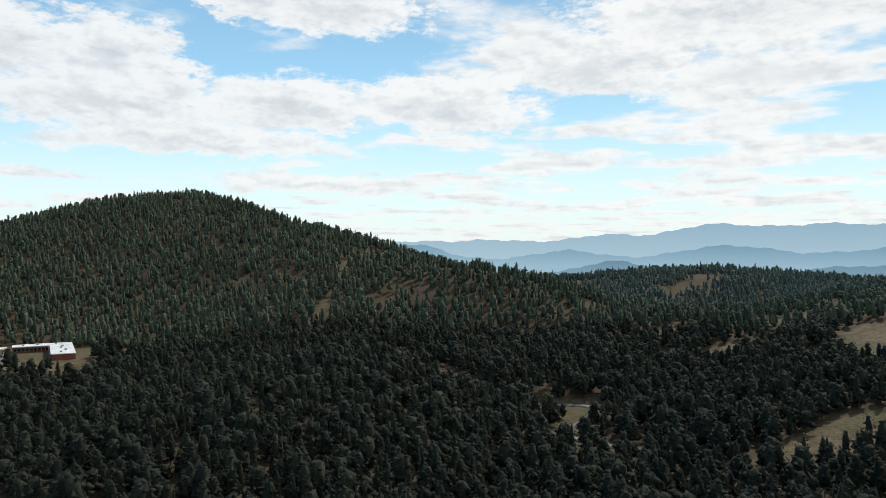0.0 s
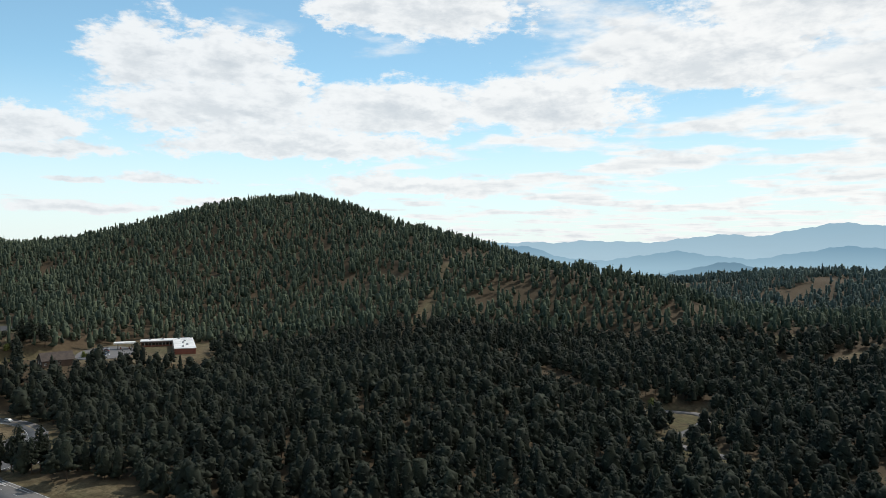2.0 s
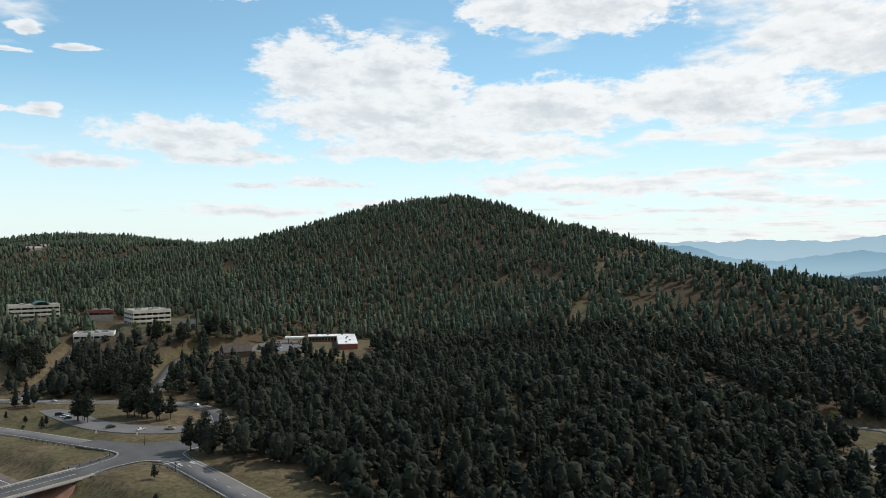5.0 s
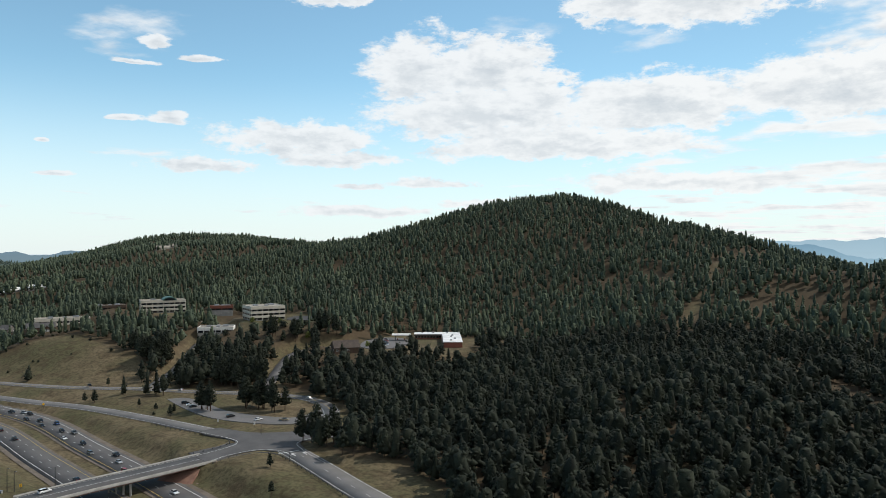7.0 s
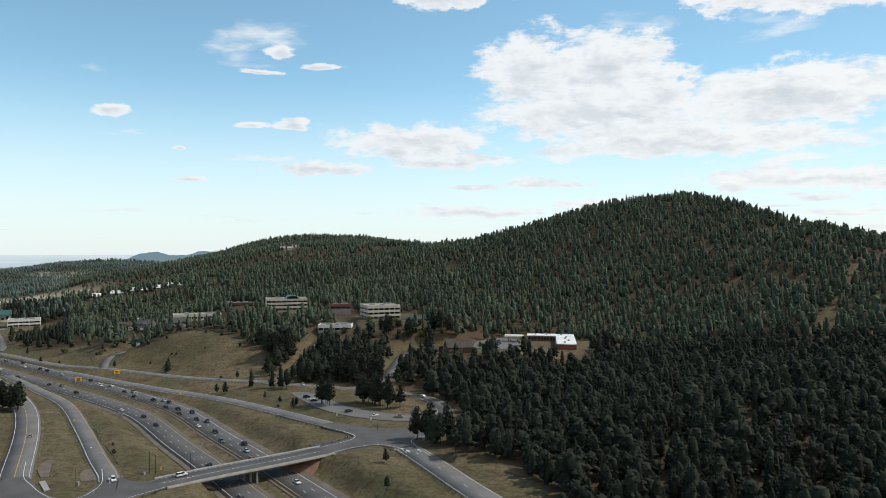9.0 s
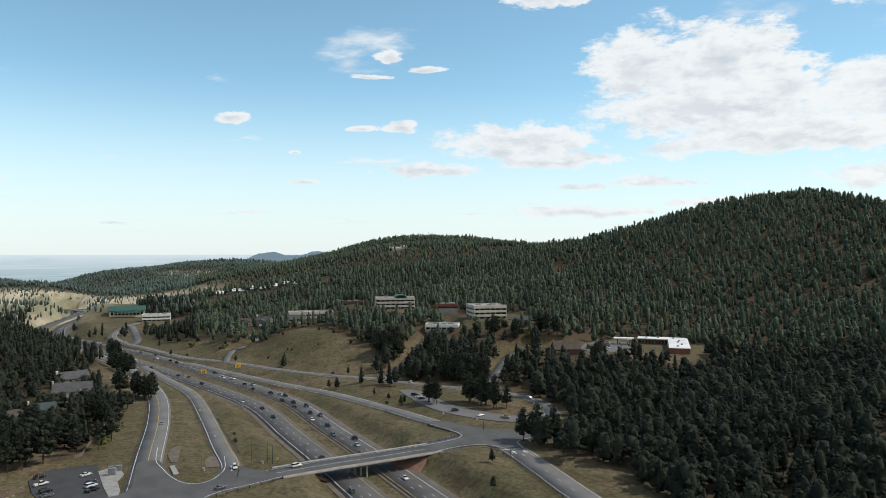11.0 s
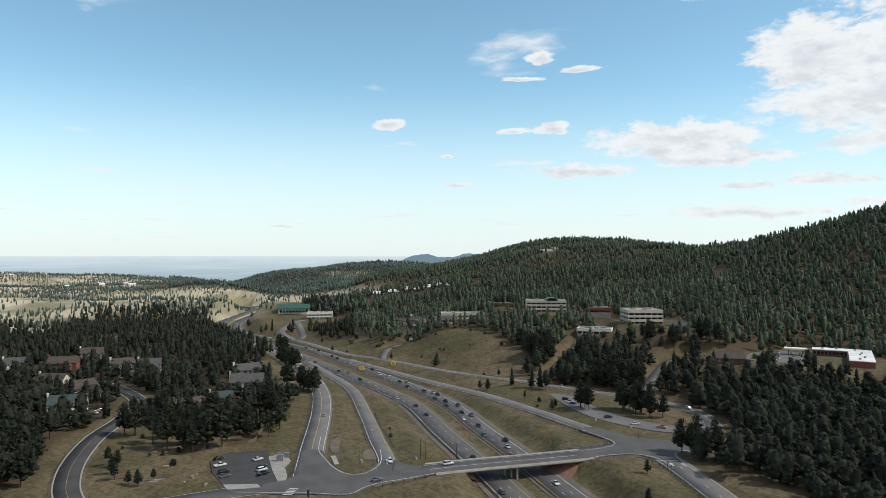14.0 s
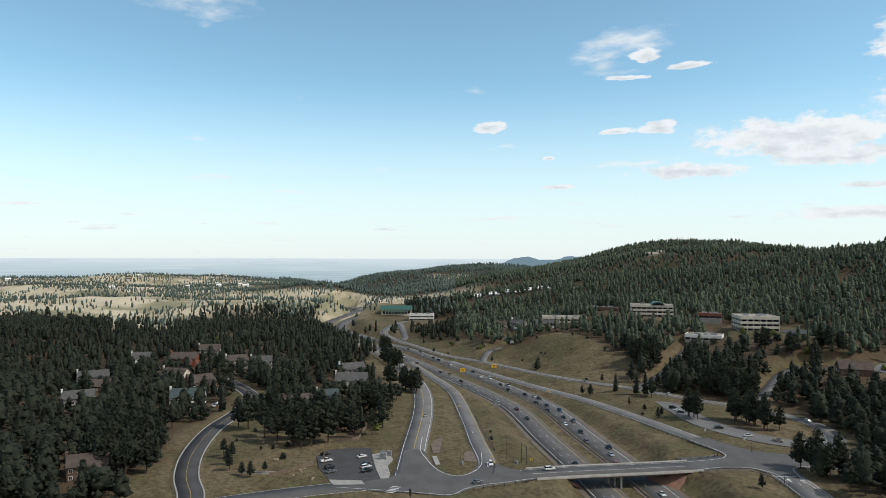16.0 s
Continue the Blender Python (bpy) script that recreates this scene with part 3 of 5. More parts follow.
def tufts(n, tall, wide, low, size, rng, pointed=.7):
    """Loose sprays of needles: n triangles in a tapering, gappy crown."""
    f = np.sort(rng.random(n)) ** .85
    lobes = rng.uniform(.55, 1.15, 14)
    a = rng.uniform(0, 2 * np.pi, n)
    shape = np.clip((1 - f) ** pointed * 1.15 + .06, 0, 1) * smooth(f, -.25, .16)
    r = wide * shape * lobes[((a * 7 / np.pi).astype(int) + (f * 5).astype(int) * 3) % 14] * rng.uniform(.55, 1.0, n) ** .6
    c = np.stack([r * np.cos(a), r * np.sin(a), low + (tall - low) * f], 1)
    s = size * rng.uniform(.6, 1.25, n) * (1 - .45 * f)
    out = np.stack([np.cos(a), np.sin(a), rng.uniform(-.5, .35, n)], 1)
    side = np.stack([-np.sin(a), np.cos(a), rng.uniform(-.5, .5, n)], 1)
    up = np.stack([rng.uniform(-.4, .4, n), rng.uniform(-.4, .4, n), np.ones(n)], 1)
    v = np.stack([c + out * s[:, None] * .75, c + side * s[:, None] * .8 - out * s[:, None] * .3 - up * s[:, None] * .25,
                  c - side * s[:, None] * .7 - out * s[:, None] * .3 + up * s[:, None] * .55], 1)
    return v.reshape(-1, 3), np.arange(3 * n).reshape(-1, 3)


def puff_shape(fine):
    """A small closed ball to be ruffled into a clump of needles."""
    bm = bmesh.new()
    if fine:
        bmesh.ops.create_icosphere(bm, subdivisions=1, radius=1.0)
    else:
        for p in ((1, 0, 0), (0, 1, 0), (-1, 0, 0), (0, -1, 0), (0, 0, 1.05), (0, 0, -.6)):
            bm.verts.new(p)
        bm.verts.ensure_lookup_table()
        for i in range(4):
            bm.faces.new((bm.verts[i], bm.verts[(i + 1) % 4], bm.verts[4]))
            bm.faces.new((bm.verts[(i + 1) % 4], bm.verts[i], bm.verts[5]))
    bm.verts.index_update()
    out = np.array([v.co[:] for v in bm.verts]), np.array([[v.index for v in f.verts] for f in bm.faces])
    bm.free()
    return out


PUFFS = {k: puff_shape(k) for k in (False, True)}


def merged(pieces):
    """Joins (vertices, faces) pairs."""
    start = np.cumsum([0] + [len(v) for v, _ in pieces[:-1]])
    return np.concatenate([v for v, _ in pieces]), np.concatenate([f + s for (_, f), s in zip(pieces, start)])


def body(tall, wide, low, pointed, rings, sides, rng, lean, core):
    """The dense inside of a crown: ruffled rings that swell above the lowest boughs and close at the tip."""
    verts = [(0, 0, low + .3)]
    for k in range(rings):
        f = (k + .35) / rings
        r = core * wide * (1 - f) ** pointed * min(1.0, .62 + 2.2 * f)
        for j in range(sides):
            a = (j + .5 * (k % 2)) * 2 * math.pi / sides + rng.uniform(-.2, .2)
            q = r * rng.uniform(.5, 1.32)
            verts.append((q * math.cos(a) + lean[0] * f, q * math.sin(a) + lean[1] * f, low + (tall - low) * (f + rng.uniform(-.42, .42) / rings)))
    verts.append((lean[0], lean[1], low + (tall - low) * (1 - .16 / rings * rng.uniform(0, 2.2))))
    faces = []
    for j in range(sides):
        n = (j + 1) % sides
        faces.append((0, 1 + n, 1 + j))
        for k in range(rings - 1):
            p, q = 1 + k * sides, 1 + (k + 1) * sides
            faces += [(p + j, p + n, q + j), (p + n, q + n, q + j)]
        faces.append((1 + (rings - 1) * sides + j, 1 + (rings - 1) * sides + n, len(verts) - 1))
    return np.array(verts), np.array(faces)


def crown(n, tall, wide, low, rng, pointed=.5, fine=False, loose=0, size=1.0, rings=4, sides=6):
    """A pine crown: clumps of needles round a dense inside, in an uneven egg shape with a blunt tip."""
    bv, bf = PUFFS[fine]
    lean = rng.uniform(-.14, .14, 2) * wide
    pieces = [body(tall, wide, low, pointed, rings, sides, rng, lean, .5 if fine else .76)]
    a0 = rng.uniform(0, 6.28)
    for k in range(n):
        f = (k + rng.uniform(.1, .9)) / n
        reach = wide * (1 - f) ** pointed * min(1.0, .62 + 2.2 * f)
        r = wide * rng.uniform(.34, .60) * (1.1 - .6 * f) * (16.0 / (n + 7)) ** .42
        a, r0 = a0 + k * 2.4 + rng.uniform(-.5, .5), max(0.0, reach - r * .4) * rng.uniform(.7, 1.18)
        c = np.array([r0 * math.cos(a) + lean[0] * f, r0 * math.sin(a) + lean[1] * f, low + (tall - low) * f * .93])
        t = rng.uniform(0, 6.28)
        v = bv * rng.uniform(.68, 1.32, (len(bv), 1)) * np.array([r * rng.uniform(.85, 1.3), r * rng.uniform(.7, 1.05), r * rng.uniform(.6, .9)])
        v = np.stack([v[:, 0] * math.cos(t) - v[:, 1] * math.sin(t), v[:, 0] * math.sin(t) + v[:, 1] * math.cos(t), v[:, 2]], 1)
        pieces.append((v + c, bf))
    if loose:
        pieces.append(tufts(loose, tall, wide * 1.12, low, size, rng, pointed))
    return merged(pieces)


def trunk_shape(tall, r, sides=5):
    a = np.arange(sides) * 2 * np.pi / sides
    lo = np.stack([r * np.cos(a), r * np.sin(a), np.full(sides, -.8)], 1)
    top = np.array([[0, 0, tall * .96]])
    v = np.concatenate([lo, top])
    return np.concatenate([np.stack([v[i], v[(i + 1) % sides], v[-1]]) for i in range(sides)])


def crown_set(count, lumps, loose, size, rng, slim=.25, rings=4, sides=6):
    """Crowns of several habits: slim and pointed, broad and blunt, high on a bare trunk."""
    out = []
    for k in range(count):
        narrow = k < count * slim
        wide = rng.uniform(2.6, 3.2) if narrow else rng.uniform(3.1, 4.4)
        tall = 13.5 * (rng.uniform(1.0, 1.15) if narrow else rng.uniform(.8, 1.08))
        low = rng.uniform(.6, 1.6) if narrow else rng.uniform(1.0, 3.4)
        out.append(crown(lumps, tall, wide, low, rng, rng.uniform(.55, .75) if narrow else rng.uniform(.30, .52), False, loose, size, rings, sides))
    return out


def scatter(a0, a1, d0, d1, spacing, density):
    """Tree places in a ring sector on a jittered grid; density(x, y, edge) in 0..1."""
    g = np.arange(-d1, d1, spacing)
    x, y = [v.ravel() for v in np.meshgrid(g, g)]
    x, y = x + rng.uniform(-.48, .48, x.size) * spacing, y + rng.uniform(-.48, .48, x.size) * spacing
    a, d = np.degrees(np.arctan2(-x, y)), np.hypot(x, y)
    ok = (a > a0) & (a < a1) & (d > d0) & (d < d1)
    x, y = x[ok], y[ok]
    z, edge = land(x, y)
    ok = rng.random(x.size) < density(x, y, edge)
    return np.stack([x, y, z - .2], 1)[ok]


# yards kept free of trees: centre and radius
YARDS = [(-634, 0, 10), (-612, 32, 12), (-590, 70, 10), (-577, 88, 10), (-564, -32, 11), (-541, 22, 11), (-508, 36, 11), (-457, 26, 12), (-414, 84, 10), (-420, 103, 10), (-466, 131, 13), (-514, 144, 11), (-531, -24, 10),
         (-488, -36, 10), (-322, -20, 9), (-655, 55, 10), (-330, 440, 16), (-668, 372, 10), (-610, 372, 12), (-720, 380, 10), (-760, 420, 10), (-455, 504, 26), (-588, 490, 26), (-610, 392, 22), (-533, 512, 18), (-474, 446, 18),
         (-644, 462, 18), (-910, 374, 22), (-992, 346, 30), (-300, 530, 26), (-272, 490, 24), (-325, 490, 22)]


# houses far up the slopes: azimuth, distance, width
ROW_HOUSES = [(64.2, 1105, 20), (62.8, 1100, 20), (61.4, 1098, 22), (60.2, 1090, 20), (58.9, 1082, 20)]
SLOPE_HOUSES = [(57.3, 1960, 26), (56.6, 1950, 22), (50.6, 1480, 24), (49.9, 1500, 16), (63.5, 1200, 18), (64.6, 1160, 14), (61.5, 1220, 16), (66.2, 1300, 16), (67.4, 1180, 14), (65.0, 1420, 16)]
YARDS += [(*polar(a, d - 12), w * .7) for a, d, w in ROW_HOUSES + SLOPE_HOUSES]


def clumped(x, y):
    return .5 + .28 * np.sin(x / 31 + 1.7 * np.sin(y / 43)) + .28 * np.sin(y / 27 + 1.9 * np.sin(x / 37)) + .18 * np.sin((x + y) / 11)


HALF_OPEN = [(-395, 440, 70, 48, 0), (-560, 440, 50, 30, 20), (-335, 470, 45, 30, 0)]


def woods(x, y, edge):
    thin = np.ones(np.shape(x))
    for cx, cy, rx, ry, turn in HALF_OPEN:
        thin = np.where(((x - cx) / rx) ** 2 + ((y - cy) / ry) ** 2 < 1, .38, thin)
    keep = (1 - open_ground(x, y)) * (edge > 4) * (1 - dryness(x, y))
    for hx, hy, r in YARDS:
        keep = keep * (np.hypot(x - hx * .98, y - hy * .98) > r + 6)
    village_part = np.hypot(x + 480, y - 40) < 170
    ridge = smooth(x, -280, -60) * smooth(np.hypot(x, y), 640, 760)
    return keep * thin * np.where(village_part, .72, 1.0) * np.where(np.hypot(x, y) > 590, smooth(clumped(x, y), -.3 + .25 * ridge, .15 + .45 * ridge), smooth(clumped(x, y), -.35, .1))


def sparse(x, y, edge):
    """Pines in patches and strips over the dry hills, thinner on the near ones."""
    d = np.hypot(x, y)
    patch = .5 * clumped(x / 5, y / 5) + .3 * clumped(x / 1.7, y / 1.7) + .2 * clumped(x, y)
    return dryness(x, y) * smooth(patch, .24, .50) * (edge > 6) * .92


def forest(name, places, crowns, material, label, scale=(.75, 1.2), trunks=0.0):
    """All the trees of one wood in a single mesh."""
    n = len(places)
    kind, turn = rng.integers(0, len(crowns), n), rng.uniform(0, 2 * np.pi, n)
    s = scale[0] + (scale[1] - scale[0]) * rng.beta(2.2, 2.0, n)
    thick = s * rng.uniform(.85, 1.2, n)
    verts, faces, start = [], [], 0
    for k, (c, f) in enumerate(crowns):
        i = np.nonzero(kind == k)[0]
        co, si = np.cos(turn[i])[:, None], np.sin(turn[i])[:, None]
        v = np.stack([(c[:, 0] * co - c[:, 1] * si) * thick[i, None], (c[:, 0] * si + c[:, 1] * co) * thick[i, None], c[:, 2] * s[i, None]], -1)
        verts.append((v + places[i, None, :]).reshape(-1, 3))
        faces.append((f[None] + (start + np.arange(len(i)) * len(c))[:, None, None]).reshape(-1, 3))
        start += len(i) * len(c)
    me = from_arrays(name, np.concatenate(verts), np.concatenate(faces), material)
    me.polygons.foreach_set("use_smooth", np.ones(len(me.polygons), bool))
    ob = tagged(new(name, me), label, "forest", kind="stuff")
    if trunks:
        t = trunk_shape(trunks, .22)
        v = (t[None] * s[:, None, None] + places[:, None, :]).reshape(-1, 3)
        tagged(part("trunk_mass", from_arrays("trunk_mass", v, np.arange(len(v)).reshape(-1, 3), M["bark"]), None, ob), kind="stuff")
    return ob


near_crowns = crown_set(14, 10, 46, .9, rng, .12, 4, 6)
hill_crowns = crown_set(16, 3, 8, 1.2, rng, .35, 3, 5)
far_crowns = crown_set(10, 0, 2, 1.8, rng, .3, 2, 5)
near_places = scatter(-38, 108, 175, 600, 7.3, woods)
order = np.argsort(np.hypot(near_places[:, 0], near_places[:, 1]))
single, near_places = near_places[order[:110]], near_places[order[110:]]
# valley woods take the shade-darkened needles, hills the lightened, far woods the hazed
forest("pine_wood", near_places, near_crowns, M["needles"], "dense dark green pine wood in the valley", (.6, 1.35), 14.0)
forest("plateau_forest", scatter(-38, -7, 820, 1330, 9.2, woods), hill_crowns, M["needles_hazed"], "open pine forest on the plateau", (.6, 1.3))
forest("hill_forest", np.concatenate([scatter(-7, 66, 600, 1330, 8.5, woods), scatter(-38, -7, 600, 820, 8.4, woods)]), hill_crowns, M["needles_sunlit"], "pine forest covering the hills", (.55, 1.35))
forest("ridge_forest", scatter(20, 66, 1330, 2250, 10.8, woods), far_crowns, M["needles_sunlit"], "pine forest on the farther ridge", (.6, 1.35))
forest("foothill_forest", np.concatenate([scatter(57, 66, 2250, 3000, 12.0, woods), scatter(66, 80, 1000, 3200, 11.5, woods)]), far_crowns, M["needles_hazed"], "pine forest on far foothills, hazed blue-green in its colour", (.6, 1.25))
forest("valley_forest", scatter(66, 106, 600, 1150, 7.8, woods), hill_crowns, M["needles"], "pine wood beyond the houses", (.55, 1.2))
forest("far_woods", scatter(55, 106, 850, 3400, 11.5, sparse), far_crowns, M["needles_hazed"], "scattered pines on tan grassy hills", (.35, .9))


def pine_kinds(count):
    kinds = []
    for k in range(count):
        bm = bmesh.new()
        tube(bm, (0, 0, -.8), (.1, .05, 6), .27, .18, 7)
        tube(bm, (.1, .05, 6), (.05, 0, 13.2), .18, .04, 6)
        for j in range(9):
            a, z = j * 2.4 + k, 2.6 + j * 1.05
            tube(bm, (.08, .03, z), (1.7 * math.cos(a), 1.7 * math.sin(a), z + .35), .06, .02, 4)
        tall, wide = 14.5 * rng.uniform(.85, 1.15), rng.uniform(2.7, 3.9)
        low, pointed = rng.uniform(2.0, 4.0) + (k % 3) * 1.2, rng.uniform(.36, .66)
        c, f = crown(20, tall, wide, low, rng, pointed, True, 420, .72, 6, 7)
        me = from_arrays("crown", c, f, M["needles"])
        me.polygons.foreach_set("use_smooth", np.ones(len(me.polygons), bool))
        kinds.append((mesh_of(bm, "trunk", M["bark"]), me))
    return kinds


PINES = pine_kinds(8)


def pine_tree(x, y, z, scale, turn, label="tall dark green pine standing in the valley wood", group="pines of the wood"):
    k = int(abs(x * 7 + y * 13)) % len(PINES)
    ob = thing("pine_tree", Matrix.LocRotScale((x, y, z), Euler((0, 0, turn)), (scale, scale, scale)), label, "tree", group)
    part("trunk", PINES[k][0], None, ob)
    part("crown", PINES[k][1], None, ob)
    return ob


for x, y, z in single:
    pine_tree(x, y, z, rng.uniform(.85, 1.35), rng.uniform(0, 6))

# ------------------------------------------------------------------ bridge and junctions
def bridge():
    """The overpass: a deck on a pier with parapets, over the highway."""
    ob = thing("road_bridge", Matrix(), "concrete road bridge over the highway with low parapets", "bridge", kind="structure")
    line = spline([(-258.5, 150, .05), (-254.0, 171.5, .05), (-248.4, 193, .05), (-241.5, 222, .05)], 4.0)
    v, f = slab(line, -7.0, 7.0, 0.0, .45)
    part("deck", from_arrays("deck", v, f, M["asphalt"]), None, ob)
    for off in (-5.8, 0.0, 5.8):
        v, f = strip(line, off - .11, off + .11, .02)
        part("lane_line", from_arrays("lane_line", v, f, M["line_white"]), None, ob)
    for side in (-1, 1):
        a, b = sorted((side * 6.9, side * 7.35))
        v, f = slab(line, a, b, .55, 1.15)
        part("parapet", from_arrays("parapet", v, f, M["concrete"]), None, ob)
    for off in (-5.4, -2.7, 0, 2.7, 5.4):
        v, f = slab(line, off - .4, off + .4, -.45, 1.05)
        part("girder", from_arrays("girder", v, f, M["red_concrete"]), None, ob)
    mid = line[len(line) // 2]
    for off in (-5.2, -1.8, 1.8, 5.2):
        bm = tube(bmesh.new(), (mid[0] + off * .97, mid[1] + off * .22 - 4.0, -7), (mid[0] + off * .97, mid[1] + off * .22 - 4.0, -1.4), .5, .5, 10)
        part("pier", bm, M["concrete"], ob)
    for (x, y, sign) in ((-257.5, 160, 1), (-244.3, 213.2, -1)):
        bm = boxed(-7.3, -1.0, -4.2, 7.3, 1.0, -.4)
        bm.transform(pose(x, y, 0, 0, 0, 13))
        part("abutment", bm, M["red_concrete"], ob)
        bm = bmesh.new()
        q = [bm.verts.new(p) for p in ((-7.6, 0, -.9), (7.6, 0, -.9), (8.2, sign * 9.5, -6.2), (-8.2, sign * 9.5, -6.2), (-7.6, 0, -2.4), (7.6, 0, -2.4), (8.2, sign * 9.5, -7.2), (-8.2, sign * 9.5, -7.2))]
        for k in ((0, 1, 2, 3), (7, 6, 5, 4), (0, 4, 5, 1), (1, 5, 6, 2), (2, 6, 7, 3), (3, 7, 4, 0)):
            bm.faces.new([q[i] for i in k])
        bm.normal_update()
        bm.transform(pose(x, y, 0, 0, 0, 13))
        part("slope_paving", bm, M["red_concrete"], ob)
    return ob


bridge()


def junction(name, outline, z, label, material="asphalt", rounded=True):
    """A paved area with a rounded or straight-edged outline."""
    ring = [(x, y, z) for x, y in outline]
    if rounded:
        ring = spline(ring + ring[:1], 2.5)[:-1]
    bm = bmesh.new()
    top = [bm.verts.new(p) for p in ring]
    low = [bm.verts.new((p[0], p[1], p[2] - .5)) for p in ring]
    face = bm.faces.new(top)
    for i in range(len(ring)):
        bm.faces.new((top[i - 1], low[i - 1], low[i], top[i]))
    bmesh.ops.triangulate(bm, faces=[face])
    bm.normal_update()
    if face.is_valid and face.normal.z < 0:
        bmesh.ops.reverse_faces(bm, faces=bm.faces)
    ob = new(name, mesh_of(bm, name, M[material]))
    return tagged(ob, label, "road", kind="structure")


junction("junction", [(-275.6, 84), (-278, 97), (-290, 104), (-311, 113), (-309, 121), (-295, 118.5), (-284, 117), (-273, 117.5), (-268.5, 121), (-270, 127), (-279, 136), (-278, 143), (-269, 145), (-262, 149), (-252, 149), (-252, 136), (-252.5, 125), (-251, 117), (-247, 108), (-256, 95), (-265.5, 80)], .09, "wide asphalt junction at the bridge end")
junction("junction", [(-248.5, 220), (-246.5, 236), (-247.5, 244), (-254, 248), (-276, 249.5), (-276, 260.5), (-254, 263), (-238, 274), (-222, 290), (-214, 284), (-222, 262), (-212, 252), (-219, 244), (-229, 241.5), (-234.5, 230), (-235.5, 218)], .11, "wide asphalt junction beyond the bridge")
junction("parking_lot", [(-283, 70), (-300, 70), (-318, 73), (-327, 82), (-322, 100), (-310, 97), (-290, 92.5), (-277, 90), (-274, 81)], .05, "dark asphalt parking lot with repaired cracks", "asphalt_dark", False)
junction("park_ride_lot", [(-357, 296), (-349, 304), (-328, 300), (-300, 291), (-268, 293), (-256, 300), (-257, 318), (-247, 324), (-240, 308), (-243, 292), (-262, 279), (-295, 275), (-328, 284)], .02, "curved asphalt park-and-ride lot", "asphalt_pale")
junction("mall_lot", [(-306, 498), (-306, 470), (-330, 462), (-352, 500), (-345, 525), (-322, 520)], 13.05, "asphalt lot before the low shops", "asphalt_pale")
junction("office_lot", [(-452, 512), (-440, 500), (-425, 505), (-422, 530), (-440, 538), (-456, 530)], 26.35, "dark asphalt lot beside the office building", "asphalt_dark")


def edge_line(points, side):
    """A white painted line beside a paved edge."""
    line = spline([(x, y, .13) for x, y in points], 2.0)
    v, f = strip(line, side - .13, side + .13)
    tagged(new("edge_line", from_arrays("edge_line", v, f, M["line_white"])), "white edge line painted at the junction", "road marking", "edge lines", "structure")


edge_line([(-330, 130), (-309, 121), (-295, 118.5), (-284, 117), (-273, 117.5), (-268.5, 121), (-270, 127), (-279, 136), (-300, 146)], .9)
edge_line([(-272, 70), (-265.5, 80), (-256, 95), (-247, 108), (-251, 117), (-252.5, 125), (-252, 136), (-252, 149)], -.9)
edge_line([(-248.5, 220), (-246.5, 236), (-247.5, 244), (-254, 248), (-276, 249.5)], .9)
edge_line([(-235.5, 218), (-234.5, 230), (-229, 241.5), (-219, 244), (-208, 239)], -.9)
edge_line([(-214, 284), (-222, 262), (-212, 252), (-190, 241)], .9)


def flat_thing(name, bm, x, y, z, turn, material, label, category, group=""):
    ob = new(name, mesh_of(bm, name, material))
    ob.matrix_world = pose(x, y, z, 0, 0, turn)
    return tagged(ob, label, category, group, "structure")


def arrow_shape(bm=None):
    bm = bmesh.new()
    v = [bm.verts.new((x, y, 0)) for x, y in ((-.25, -2.4), (.25, -2.4), (.25, .6), (1.0, .6), (0, 2.6), (-1.0, .6), (-.25, .6))]
    f = bm.faces.new(v)
    bmesh.ops.triangulate(bm, faces=[f])
    return bm


for x, y, z, turn in ((-208, 247.5, .08, 63), (-211, 243.5, .08, 63), (-303, 146, .12, -110), (-330, 157, -.2, -112)):
    flat_thing("turn_arrow", arrow_shape(), x, y, z, turn, M["line_white"], "white painted arrow on the road", "road marking", "painted arrows")
for k in range(5):
    flat_thing("crossing_bar", boxed(-.3, -1.8, -.01, .3, 1.8, .01), -259 - k * 1.3, 88 + k * 1.1, .12, -39, M["line_white"], "white crossing bar painted on asphalt", "road marking", "crossing bars")
for x, y, turn, wide in ((-277, 139, 66, 7), (-215.5, 245.5, -28, 10), (-283, 103, 65, 0.1)):
    if wide > 1:
        flat_thing("stop_line", boxed(-wide / 2, -.25, -.01, wide / 2, .25, .01), x, y, .14, turn - 90 if wide < 8 else turn + 90, M["line_white"], "white stop line across the lane", "road marking")
flat_thing("kerb_island", boxed(-6.5, -1.1, -.3, 6.5, 1.1, .18, .05), -291, 120.5, .08, 165, M["concrete"], "pale concrete kerb strip beside the road", "kerb")
junction("lot_pavement", [(-276, 89.8), (-290, 92.2), (-311, 97), (-312, 105), (-300, 103.5), (-293, 98.5), (-281, 95.5), (-275.5, 93)], .16, "pale concrete pavement and pad by the lot", "concrete", False)
junction("lot_pavement", [(-276, 70), (-283, 70), (-277, 82), (-272, 82)], .13, "pale concrete driveway apron", "concrete", False)
junction("gravel_shoulder", [(-303, 124), (-318, 129), (-326, 137), (-316, 139), (-300, 131)], .02, "pinkish gravel patch beside the road", "gravel")
junction("gravel_shoulder", [(-286, 132), (-297, 137), (-300, 143), (-291, 143), (-283, 137)], .02, "grey gravel patch in the verge", "gravel")


